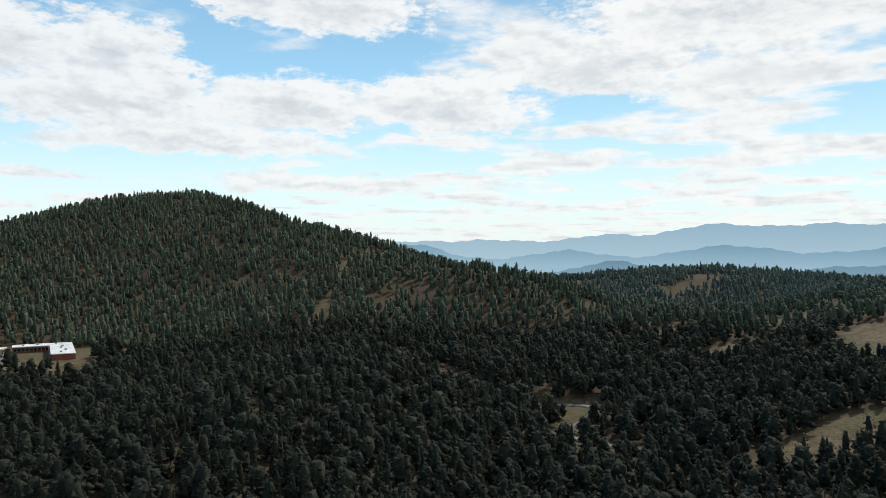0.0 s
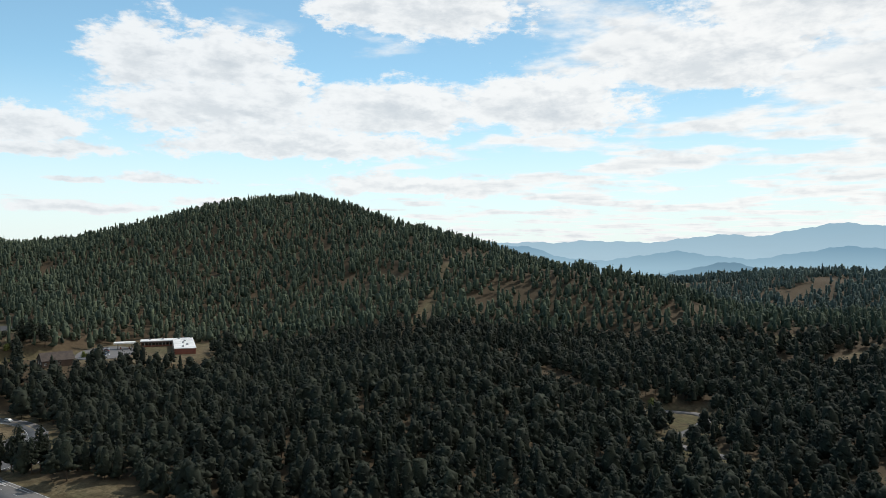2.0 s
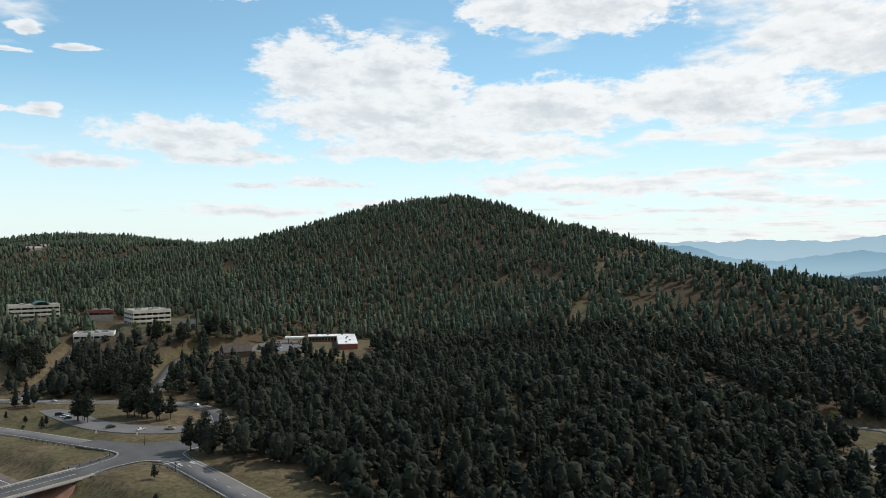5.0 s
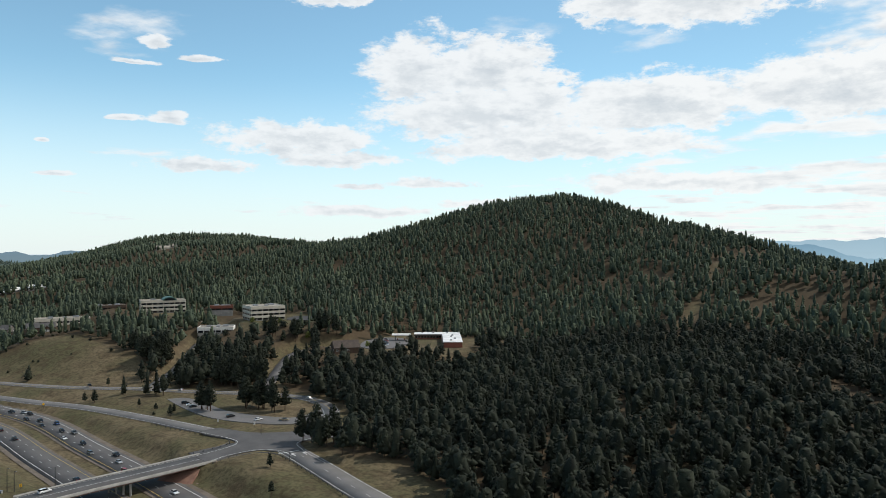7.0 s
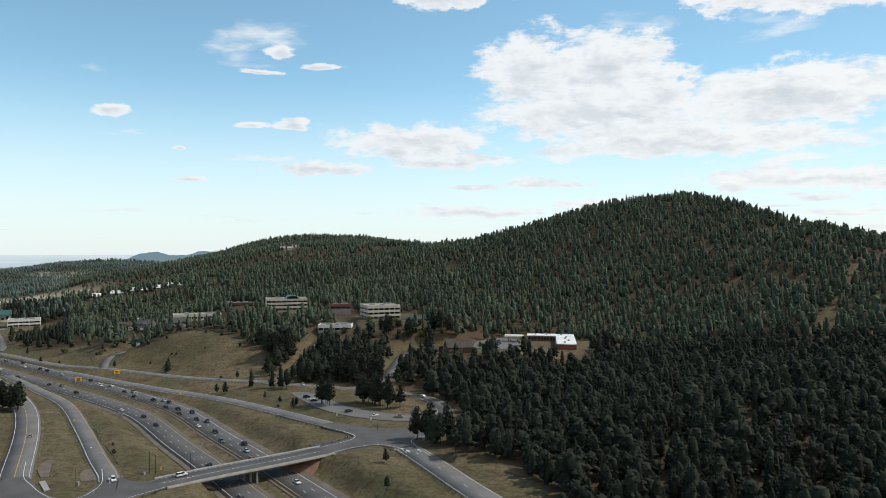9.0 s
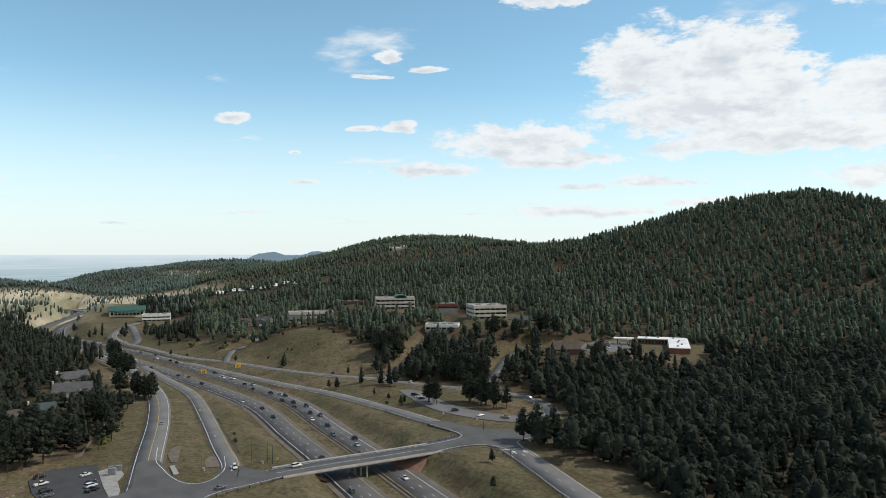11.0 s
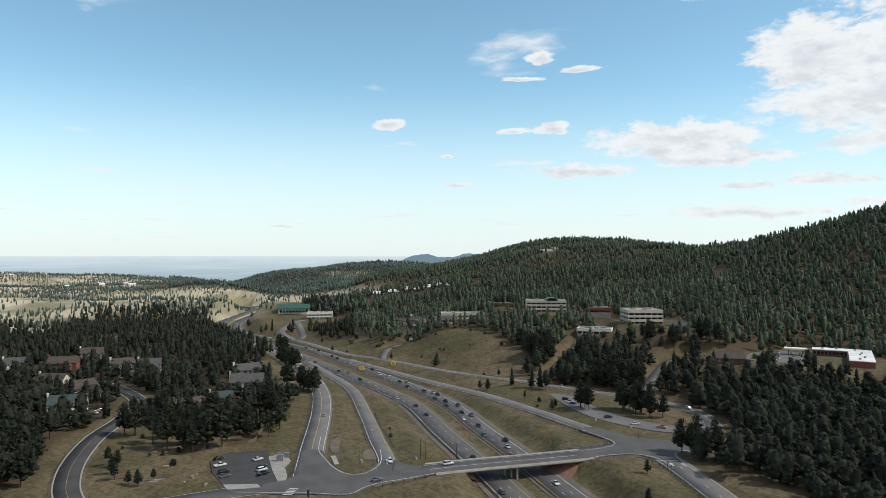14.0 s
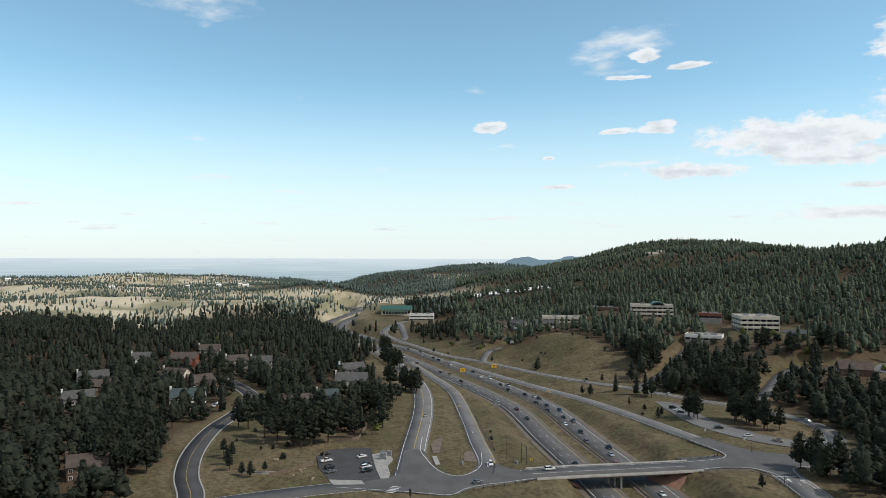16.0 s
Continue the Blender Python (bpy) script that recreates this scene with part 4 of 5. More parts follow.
# gravel verges along the highway
for a, b in ((18.4, 21.2), (-21.0, -18.4), (-4.4, -3.0), (3.0, 4.4)):
    v, f = strip(LINES["highway"], a, b, -.08)
    tagged(new("verge", from_arrays("verge", v, f, M["gravel"])), "pinkish gravel verge along the highway", "verge", kind="structure")
def shoulder(line, edge, sign, wide=3.2, drop=1.5):
    """An earth bank that falls away from a road's edge."""
    d = np.gradient(line[:, :2], axis=0)
    d /= np.linalg.norm(d, axis=1)[:, None]
    n = np.stack([d[:, 1], -d[:, 0]], 1) * sign
    cols = [np.hstack([line[:, :2] + n * (edge + o), line[:, 2:3] - h]) for o, h in ((-.15, .04), (.9, .10), (wide, drop))]
    v = np.stack(cols, 1).reshape(-1, 3)
    i = np.arange(len(line) - 1) * 3
    f = np.concatenate([np.stack([i + k, i + k + 1, i + k + 4, i + k + 3], 1) for k in (0, 1)])
    return v, (f if sign > 0 else f[:, ::-1])


for key in ("ramp_yellow", "ramp_exit", "ramp_north", "frontage_road", "south_leg", "cross_west", "lane_houses", "side_road", "mall_road"):
    for sign_ in (-1, 1):
        v, f = shoulder(LINES[key], ROADS[key][1] + (.7 if key == "lane_houses" else 0), sign_)
        tagged(new("bank", from_arrays("bank", v, f, M["ground"])), "grassy earth bank beside the road", "bank", kind="structure")
for s in (-1, 1):
    a, b = sorted((s * 4.5, s * 5.2))
    v, f = slab(LINES["lane_houses"], a, b, .16, .4)
    tagged(new("kerb", from_arrays("kerb", v, f, M["concrete"])), "pale concrete kerb along the lane", "kerb", kind="structure")


def guard_rail(points):
    line = spline(points, 3.8)
    ob = thing("guard_rail", Matrix(), "grey steel guard rail on dark posts", "guard rail", "guard rails")
    v, f = slab(line, -.05, .05, .78, .32)
    part("rail", from_arrays("rail", v, f, M["old_steel"]), None, ob)
    post = mesh_of(boxed(-.14, -.14, -.9, .14, .14, .86), "post", M["dark_metal"])
    for x, y, z in line:
        p = part("post", post, None, ob)
        p.location = (x, y + .16, z)
    return ob


guard_rail([(-249.5, 119, 0), (-250.3, 128, 0), (-250.3, 138, 0), (-251, 148, 0)])
guard_rail([(-232.5, 216.5, 0), (-231, 228.5, 0), (-224.5, 237.5, 0), (-213, 238, 0), (-187, 226, 0), (-157, 211, 0), (-120, 195, 0)])
guard_rail([(-250.6, 222, 0), (-248.8, 236, 0), (-250.5, 243.5, 0), (-258.5, 247.6, 0), (-276, 248.6, -.2), (-296, 250.5, -.8), (-318, 254, -1.4)])
guard_rail([(-296, 152, 0), (-312, 157.5, 0), (-340, 166, -.4), (-366, 176, -1)])


# ------------------------------------------------------------------ buildings
def extruded(profile, depth):
    """A profile in x and z, drawn out along y."""
    bm = bmesh.new()
    a = [bm.verts.new((x, -depth / 2, z)) for x, z in profile]
    b = [bm.verts.new((x, depth / 2, z)) for x, z in profile]
    bm.faces.new(a)
    bm.faces.new(b[::-1])
    for i in range(len(profile)):
        bm.faces.new((a[i - 1], b[i - 1], b[i], a[i]))
    bmesh.ops.recalc_face_normals(bm, faces=bm.faces)
    return bm


def window(parent, x, y, z, w, h, turn, trim="white_paint"):
    """A framed window whose outer face looks along -y before the turn."""
    m = pose(x, y, z, 0, 0, turn)
    bm = bmesh.new()
    for x0, z0, x1, z1 in ((-w / 2 - .1, -.1, -w / 2, h + .1), (w / 2, -.1, w / 2 + .1, h + .1), (-w / 2, -.1, w / 2, 0), (-w / 2, h, w / 2, h + .1), (-.04, 0, .04, h)):
        box(bm, x0, -.07, z0, x1, .03, z1)
    frame_ob = part("window", bm, M[trim], parent)
    frame_ob.matrix_basis = m
    part("pane", boxed(-w / 2, -.03, 0, w / 2, .02, h), M["glass"], frame_ob)


def house(x, y, turn, wide, deep, eaves, siding, roof, label, chimney=True, wing=True, z=None):
    """A timber house with a gabled roof, a gabled wing, a chimney and framed windows."""
    z = height(x, y) if z is None else z
    ob = thing("house", pose(x, y, z, 0, 0, turn), label, "house", "houses")
    rise = deep * .32
    part("wall", extruded([(-deep / 2, -2), (deep / 2, -2), (deep / 2, eaves), (0, eaves + rise), (-deep / 2, eaves)], wide), M[siding], ob).rotation_euler = (0, 0, radians(90))
    t, o = .28, .55
    k = rise / (deep / 2)
    part("roof", extruded([(-deep / 2 - o, eaves - k * o + .02), (0, eaves + rise + .02), (deep / 2 + o, eaves - k * o + .02), (deep / 2 + o, eaves - k * o + t), (0, eaves + rise + t + .05), (-deep / 2 - o, eaves - k * o + t)], wide + 1.1), M[roof], ob).rotation_euler = (0, 0, radians(90))
    if wing:
        w2, d2, e2 = deep * .55, deep * .5, eaves * .82
        r2 = w2 * .36
        cx, cy = wide * .2, -deep / 2 - d2 / 2 + .02
        p = part("wing_wall", extruded([(-w2 / 2, -2), (w2 / 2, -2), (w2 / 2, e2), (0, e2 + r2), (-w2 / 2, e2)], d2), M[siding], ob)
        p.location = (cx, cy, 0)
        k2 = r2 / (w2 / 2)
        p = part("wing_roof", extruded([(-w2 / 2 - o, e2 - k2 * o + .02), (0, e2 + r2 + .02), (w2 / 2 + o, e2 - k2 * o + .02), (w2 / 2 + o, e2 - k2 * o + t), (0, e2 + r2 + t + .05), (-w2 / 2 - o, e2 - k2 * o + t)], d2 + .9), M[roof], ob)
        p.location = (cx, cy - .1, 0)
        window(ob, cx, cy - d2 / 2, e2 * .5, w2 * .4, 1.3, 0)
        part("garage_door", boxed(cx - w2 * .34, cy - d2 / 2 - .06, 0, cx + w2 * .34, cy - d2 / 2 + .02, 2.1), M["white_paint"], ob, "white panelled garage door")
    for fx in (-.4, -.2, .04):
        for fz in ((.9, 3.7) if eaves > 4.6 else (1.0,)):
            window(ob, wide * fx, -deep / 2, fz, 1.3, 1.3, 0)
    for fy in (-.22, .22):
        for fz in ((.9, 3.7) if eaves > 4.6 else (1.0,)):
            window(ob, wide / 2, deep * fy, fz, 1.2, 1.3, 90)
            window(ob, -wide / 2, deep * fy, fz, 1.2, 1.3, -90)
    part("door", boxed(-wide * .08 - .5, -deep / 2 - .06, 0, -wide * .08 + .5, -deep / 2 + .02, 2.1), M["brown_siding"], ob)
    if chimney:
        bm = boxed(-wide / 2 - .95, -.7, -1, -wide / 2 - .02, .7, eaves + rise + 1.2)
        box(bm, -wide / 2 - 1.1, -.85, eaves + rise + 1.2, -wide / 2 + .13, .85, eaves + rise + 1.5)
        part("chimney", bm, M["white_paint" if siding in ("white_paint", "grey_siding") else siding], ob, "tall boxed chimney")
    return ob


def village(x, y, turn, wide, deep, eaves, siding, roof, label, **k):
    wide, deep, eaves = wide * 1.22, deep * 1.18, eaves * 1.08
    return house(x, y, turn, wide, deep, eaves, siding, roof, label, **k)


village(-634, 0, 88, 12, 10, 6, "white_paint", "roof_grey", "white two-storey house with a grey roof among pines")
village(-612, 32, 70, 17, 11, 6.2, "red_siding", "roof_brown", "red-brown wooden house with a tall chimney")
village(-590, 70, 100, 13, 10, 5.8, "grey_siding", "roof_brown", "grey house with a steep brown roof")
village(-577, 88, 75, 13, 10, 5.6, "grey_siding", "roof_grey", "grey house with a white chimney by the lane")
village(-564, -32, 95, 16, 10, 4.8, "grey_siding", "roof_grey", "long grey house with a shingle roof")
village(-541, 22, 60, 14, 10, 5.4, "cream", "roof_brown", "pale house with a broad chimney among pines")
village(-508, 36, 115, 14, 11, 5.4, "brown_siding", "roof_brown", "brown house with an orange-brown gable")
village(-457, 26, 80, 16, 11, 5.6, "white_paint", "roof_teal", "white house with a dull green roof by the lane")
village(-414, 84, 100, 14, 10, 5.4, "brown_siding", "roof_brown", "brown two-storey house among tall pines")
village(-420, 103, 80, 10, 9, 6.4, "white_paint", "roof_teal", "white three-gabled house with pale trim")
village(-466, 131, 70, 17, 12, 6, "cream", "roof_grey", "large cream house with two white chimneys")
village(-514, 144, 95, 15, 10, 5, "grey_siding", "roof_grey", "grey house under a broad shingle roof")
village(-531, -24, 85, 15, 10, 3.4, "brown_siding", "roof_brown", "low brown house with a wide roof")
village(-488, -36, 100, 14, 10, 4, "grey_siding", "roof_grey", "low grey house hidden among pines")
village(-322, -20, 90, 12, 9, 5.5, "brown_siding", "roof_brown", "dark wooden house behind near pines")
village(-655, 55, 80, 14, 10, 5.4, "grey_siding", "roof_brown", "dark house among the pines")
# ---- other single houses
village(-330, 440, 50, 16, 12, 3.4, "brown_siding", "roof_brown", "low brown building with a broad hipped roof", chimney=False, wing=False)
village(-668, 372, 30, 13, 10, 4.6, "grey_siding", "roof_grey", "grey house at the edge of the pines")
village(-610, 372, 60, 18, 9, 3.4, "brown_siding", "roof_grey", "low dark house at the edge of the field", chimney=False)
village(-720, 380, 60, 14, 10, 4.6, "cream", "roof_brown", "pale house among the pines")
village(-760, 420, 40, 14, 10, 4.6, "white_paint", "roof_grey", "white house among the pines")


def office(x, y, z, turn, wide, deep, floors, label, arch=False, wall="cream"):
    """Offices in pale bands with ribbon windows and plant on the flat roof."""
    ob = thing("office_building", pose(x, y, z, 0, 0, turn), label, "office building", "office buildings")
    h = 3.9
    part("base", boxed(-wide / 2 + .3, -deep / 2 + .3, -6, wide / 2 - .3, deep / 2 - .3, .3), M["concrete"], ob)
    for k in range(floors):
        z0 = k * h
        part("window_band", boxed(-wide / 2 + .35, -deep / 2 + .35, z0 + .3, wide / 2 - .35, deep / 2 - .35, z0 + 2.1), M["glass"], ob, "dark ribbon of windows")
        part("spandrel", boxed(-wide / 2, -deep / 2, z0 + 2.1, wide / 2, deep / 2, z0 + h + .3, 0, .06), M[wall], ob, "pale wall band")
        n = int(wide / 5)
        spots = [(-wide / 2 + .3 + (wide - .6) * i / n, sd * (deep / 2 - .25), .25, .2) for i in range(n + 1) for sd in (-1, 1)]
        n = int(deep / 5)
        spots += [(sd * (wide / 2 - .25), -deep / 2 + .3 + (deep - .6) * i / n, .2, .25) for i in range(1, n) for sd in (-1, 1)]
        for xx, yy, u, v in spots:
            part("column", boxed(xx - u, yy - v, z0 + .3, xx + u, yy + v, z0 + 2.1), M[wall], ob)
    top = floors * h + .3
    part("roof", boxed(-wide / 2 + .5, -deep / 2 + .5, top - .1, wide / 2 - .5, deep / 2 - .5, top + .03), M["roof_tan"], ob, "tan gravel roof")
    bm = bmesh.new()
    for x0, y0, x1, y1 in ((-wide / 2, -deep / 2, wide / 2, -deep / 2 + .4), (-wide / 2, deep / 2 - .4, wide / 2, deep / 2), (-wide / 2, -deep / 2 + .4, -wide / 2 + .4, deep / 2 - .4), (wide / 2 - .4, -deep / 2 + .4, wide / 2, deep / 2 - .4)):
        box(bm, x0, y0, top, x1, y1, top + .7)
    part("parapet", bm, M[wall], ob)
    for ux, uy, s in ((-.22, .1, 2.2), (.05, -.1, 1.6), (.25, .15, 2.6)):
        part("roof_unit", boxed(wide * ux - s, deep * uy - s * .7, top, wide * ux + s, deep * uy + s * .7, top + 1.5, .1), M["metal"], ob, "grey rooftop plant box")
    if arch:
        bm = bmesh.new()
        prof = [(-6.5, top), *[(6.5 * math.cos(a), top + 3.2 * math.sin(a)) for a in np.linspace(math.pi, 0, 13)][1:-1], (6.5, top)]
        p = part("arched_roof", extruded(prof, deep + .8), M["roof_green"], ob, "green arched metal roof")
        p.location = (wide * .14, 0, 0)
        p = part("arched_window", extruded([(x * .8, top + (zz - top) * .8 + .02) for x, zz in prof], deep + 1.0), M["glass"], ob)
        p.location = (wide * .14, 0, 0)
    return ob


office(-467, 497, 26.4, 60, 32, 28, 3, "three-storey pale office block with dark window bands")
office(-592, 486, 28, 56, 42, 18, 3, "pale long office block with a green arched roof", arch=True)
office(-610, 392, 21, 60, 44, 16, 2, "low pale two-storey office block behind pines")
office(-535, 510, 30.5, 45, 22, 12, 1, "low red-brown building with a flat roof", wall="red_siding")
office(-474, 446, 19, 40, 30, 18, 1, "low building with a pale roof behind pines", wall="white_paint")
office(-644, 462, 30, 50, 34, 14, 1, "low brown building among the pines", wall="brown_siding")
office(-917, 357, 0, 66, 34, 20, 2, "white two-storey office block", wall="white_paint")


def shops():
    """The L-shaped row of shops with white roofs and a red fascia."""
    ob = thing("shopping_row", Matrix.LocRotScale((-302, 533, 13.5), Euler((0, 0, radians(30))), (.68, .82, .8)), "low L-shaped shops with white roof and red front", "shops")
    for x0, y0, x1, y1 in ((-28, 6, 30, 22), (8, -58, 30, 6)):
        part("wall", boxed(x0, y0, -8, x1, y1, 4.2), M["red_siding"], ob)
        part("roof", boxed(x0 - .6, y0 - .6, 4.2, x1 + .6, y1 + .6, 4.75, .1), M["roof_white"], ob, "flat white roof")
    bm = boxed(-28.6, 3.4, 2.9, 8.4, 6.0, 4.0)
    box(bm, 6.0, -58.4, 2.9, 8.2, 3.4, 4.0)
    part("canopy", bm, M["roof_brown"], ob, "red-brown canopy along the front")
    for k in range(9):
        part("shop_window", boxed(-27 + k * 3.8, 5.9, .4, -23.9 + k * 3.8, 6.05, 2.7), M["glass"], ob)
        part("pillar", boxed(-28 + k * 3.9, 3.6, 0, -27.6 + k * 3.9, 4.0, 2.9), M["concrete"], ob)
    for ux, uy in ((-18, 14), (-4, 15), (14, 13), (20, -8), (18, -18), (22, -34), (17, -48)):
        part("roof_unit", boxed(ux - 1.2, uy - .9, 4.75, ux + 1.2, uy + .9, 5.9, .1), M["metal"], ob)
    return ob


shops()


def fuel_canopy():
    ob = thing("fuel_canopy", pose(-326, 514, 13, 0, 0, 30), "white flat fuel station canopy on posts", "canopy")
    part("canopy", boxed(-8, -4, 4.4, 8, 4, 5.4, .1), M["white_paint"], ob)
    for x in (-5, 5):
        for y in (-2.5, 2.5):
            part("post", tube(bmesh.new(), (x, y, -1), (x, y, 4.4), .18, .18, 8), M["dark_metal"], ob)
    for x in (-3, 3):
        part("pump", boxed(x - .4, -.4, 0, x + .4, .4, 1.7, .05), M["red_siding"], ob)


fuel_canopy()


def lodge():
    """The large hall with a green hipped roof beside the highway."""
    ob = thing("lodge", pose(-992, 346, 2.5, 0, 0, 72), "large pale hall with a green metal roof", "lodge")
    part("wall", boxed(-22, -9, -6, 22, 9, 7), M["cream"], ob)
    part("roof", extruded([(-11, 6.6), (0, 12), (11, 6.6), (11, 7.1), (0, 12.6), (-11, 7.1)], 47), M["roof_green"], ob, "green metal roof").rotation_euler = (0, 0, radians(90))
    for k in range(9):
        part("window", boxed(-20 + k * 4.6, -9.08, 1, -16.8 + k * 4.6, -8.9, 5.2), M["glass"], ob)
    part("porch_roof", extruded([(-3, 3.5), (3, 4.6), (3, 4.9), (-3, 3.8)], 30), M["roof_green"], ob).matrix_basis = pose(0, -11.5, 0, 0, 0, 90)


lodge()


def ridge_house(a, d, wide, roof, label, wall="white_paint", eaves=4.0):
    x, y = polar(a, d)
    house(x, y, a + 8, wide, min(11, wide * .62), eaves, wall, roof, label, chimney=False, wing=False)


for a, d, w in ROW_HOUSES:
    ridge_house(a, d, w, "roof_white", "low house with a pale roof in a row on the slope", "grey_siding", 2.8)
for a, d, w in SLOPE_HOUSES:
    ridge_house(a, d, w, "roof_tan", "pale house high on the wooded slope", "cream")
hill_rng = random.Random(5)
for k in range(44):
    a = hill_rng.uniform(76, 100)
    d = hill_rng.uniform(1500, 2900)
    ridge_house(a, d, hill_rng.uniform(10, 16), hill_rng.choice(("roof_brown", "roof_grey", "roof_tan", "roof_white")), "pale house on the tan grassy hills", hill_rng.choice(("cream", "white_paint", "white_paint")), 4.6)


# ------------------------------------------------------------------ cars
def car_kinds():
    """Body shapes, shared by all cars: car, van, pickup."""
    wheel = mesh_of(tube(bmesh.new(), (0, -.12, 0), (0, .12, 0), .33, .33, 10), "wheel", M["rubber"])
    rim = mesh_of(tube(bmesh.new(), (0, -.13, 0), (0, .13, 0), .19, .19, 8), "rim", M["metal"])
    shapes = {
        "car": ([(-2.2, .3), (2.2, .3), (2.25, .62), (1.9, .82), (1.0, .95), (-1.7, 1.0), (-2.2, .92)], [(1.0, .9), (.35, 1.42), (-1.0, 1.44), (-1.75, .95)], (-1.0, .35, 1.42)),
        "van": ([(-2.3, .35), (2.3, .35), (2.35, .75), (2.0, .98), (1.15, 1.08), (-2.3, 1.12)], [(1.15, 1.05), (.6, 1.72), (-2.05, 1.74), (-2.28, 1.08)], (-2.05, .6, 1.72)),
        "pickup": ([(-2.7, .45), (2.6, .45), (2.65, .85), (2.3, 1.05), (1.3, 1.15), (-2.7, 1.12)], [(1.3, 1.1), (.7, 1.8), (-.6, 1.82), (-.75, 1.1)], (-.6, .7, 1.8)),
    }
    return wheel, rim, shapes


WHEEL, RIM, SHAPES = car_kinds()
CAR_PAINT = {c: paint(c + "_car_paint", v, .25, .2) for c, v in dict(white=(.72, .72, .72), black=(.018, .019, .022), grey=(.12, .125, .13), silver=(.42, .43, .44), red=(.30, .03, .025), blue=(.03, .06, .14), tan=(.30, .25, .18)).items()}
CAR_MESH = {}


def car(x, y, z, turn, colour="white", shape="car", place="on the highway"):
    body, cabin, (r0, r1, rz) = SHAPES[shape]
    ob = thing("car" if shape != "pickup" else "pickup_truck", pose(x, y, z, 0, 0, turn), f"{colour} {dict(car='saloon car', van='sport utility car', pickup='pickup truck')[shape]} {place}", "car", "cars")
    key = (colour, shape)
    if key not in CAR_MESH:
        b = extruded(body, 1.8)
        bmesh.ops.bevel(b, geom=b.edges[:], offset=.06, segments=1, affect="EDGES")
        c = extruded(cabin, 1.6)
        for v in c.verts:
            if v.co.z > 1.3:
                v.co.y *= .84
        r = boxed(r0 + .08, -.66, rz - .03, r1 - .08, .66, rz + .06, .05)
        CAR_MESH[key] = (mesh_of(b, "body", CAR_PAINT[colour]), mesh_of(c, "cabin", M["glass"]), mesh_of(r, "roof", CAR_PAINT[colour]))
    b, c, r = CAR_MESH[key]
    part("body", b, None, ob)
    cab = part("cabin", c, None, ob, "dark glass cabin")
    part("roof", r, None, cab)
    for wx in (-1.35, 1.4):
        for wy in (-.82, .82):
            w = part("wheel", WHEEL, None, ob)
            w.location = (wx, wy, .33)
            part("rim", RIM, None, w)
    front = body[2][0]
    for wy in (-.65, .65):
        part("headlight", boxed(front - .12, wy - .18, .62, front - .01, wy + .18, .78), M["lamp_white"], ob)
        part("tail_light", boxed(body[0][0] - .03, wy - .15, .7, body[0][0] + .06, wy + .15, .88), M["lamp_red"], ob)
    return ob


def on_road(key, s, offset):
    line = LINES[key]
    run = np.concatenate([[0], np.cumsum(np.linalg.norm(np.diff(line[:, :2], axis=0), axis=1))])
    p = [np.interp(s, run, line[:, k]) for k in range(3)]
    q = [np.interp(s + 4, run, line[:, k]) for k in range(3)]
    d = np.array([q[0] - p[0], q[1] - p[1]])
    d /= np.linalg.norm(d)
    return p[0] + d[1] * offset, p[1] - d[0] * offset, p[2], math.degrees(math.atan2(d[1], d[0]))


# distance along the highway and lane (1 beside the median, 3 outside) of the cars that come this way
COMING = "648:2:silver 606:3:black 583:2:white 574:3:white 547:2:black 542:3:silver 526:1:black 507:2:black 500:3:silver 493:3:black 481:1:black 472:2:black 460:1:black 459:3:blue 440:2:black 432:3:grey 424:1:white 406:2:black 386:1:grey 374:3:black 362:2:silver 346:1:red 676:2:black 690:2:black 712:1:white 735:3:black 760:2:grey 800:1:white 850:3:black 920:2:white 1000:1:grey 1100:2:white 305:2:white 260:3:black"
for k, item in enumerate(COMING.split()):
    s, lane, colour = item.split(":")
    x, y, z, turn = on_road("highway", float(s), 7.4 + 3.7 * (int(lane) - 1))
    car(x, y, z + .02, turn + 180, colour, ("car", "van", "van", "pickup")[k % 4])
GOING = "614:2:black 602:1:tan 570:2:black 494:3:white 466:2:black 440:2:black 735:1:black 711:2:white 663:3:black 350:2:black 300:3:grey 268:1:white 800:2:black 880:1:white"
for k, item in enumerate(GOING.split()):
    s, lane, colour = item.split(":")
    x, y, z, turn = on_road("highway", float(s), -(7.4 + 3.7 * (int(lane) - 1)))
    car(x, y, z + .02, turn, colour, ("car", "van", "pickup")[k % 3])
for x, y, z, turn, colour, shape in ((-276, 140, .12, -20, "white", "van"), (-260, 160, .1, 85, "white", "van"), (-256, 124, .14, 95, "grey", "car"), (-372, 147.5, .1, 155, "silver", "car"),
                                     (-436, 299, .1, 160, "black", "car"), (-414, 331, 1.2, 130, "white", "car"), (-370, 318, .1, 160, "white", "car"), (-280, 337, .1, -10, "silver", "van")):
    car(x, y, z, turn, colour, shape, "on the side road")
for x, y, colour, shape, turn in ((-318, 77, "black", "car", 100), (-307.6, 75, "white", "pickup", 100), (-297.4, 74, "black", "van", 100), (-292, 73, "grey", "car", 100), (-308.3, 91.5, "white", "car", 105),
                                  (-297, 90, "black", "car", 105), (-292.6, 88.6, "white", "van", 105), (-287, 87.3, "black", "pickup", 105)):
    car(x, y, .06, turn, colour, shape, "parked in the lot")
for x, y, colour, shape, turn in ((-336, 292, "black", "van", 60), (-330, 290, "white", "car", 60), (-325, 288, "black", "car", 60), (-288, 281, "black", "van", 70), (-270, 283, "white", "car", 80), (-257, 289, "tan", "pickup", 20), (-247, 301, "black", "car", 60)):
    car(x, y, .05, turn, colour, shape, "parked in the park-and-ride lot")
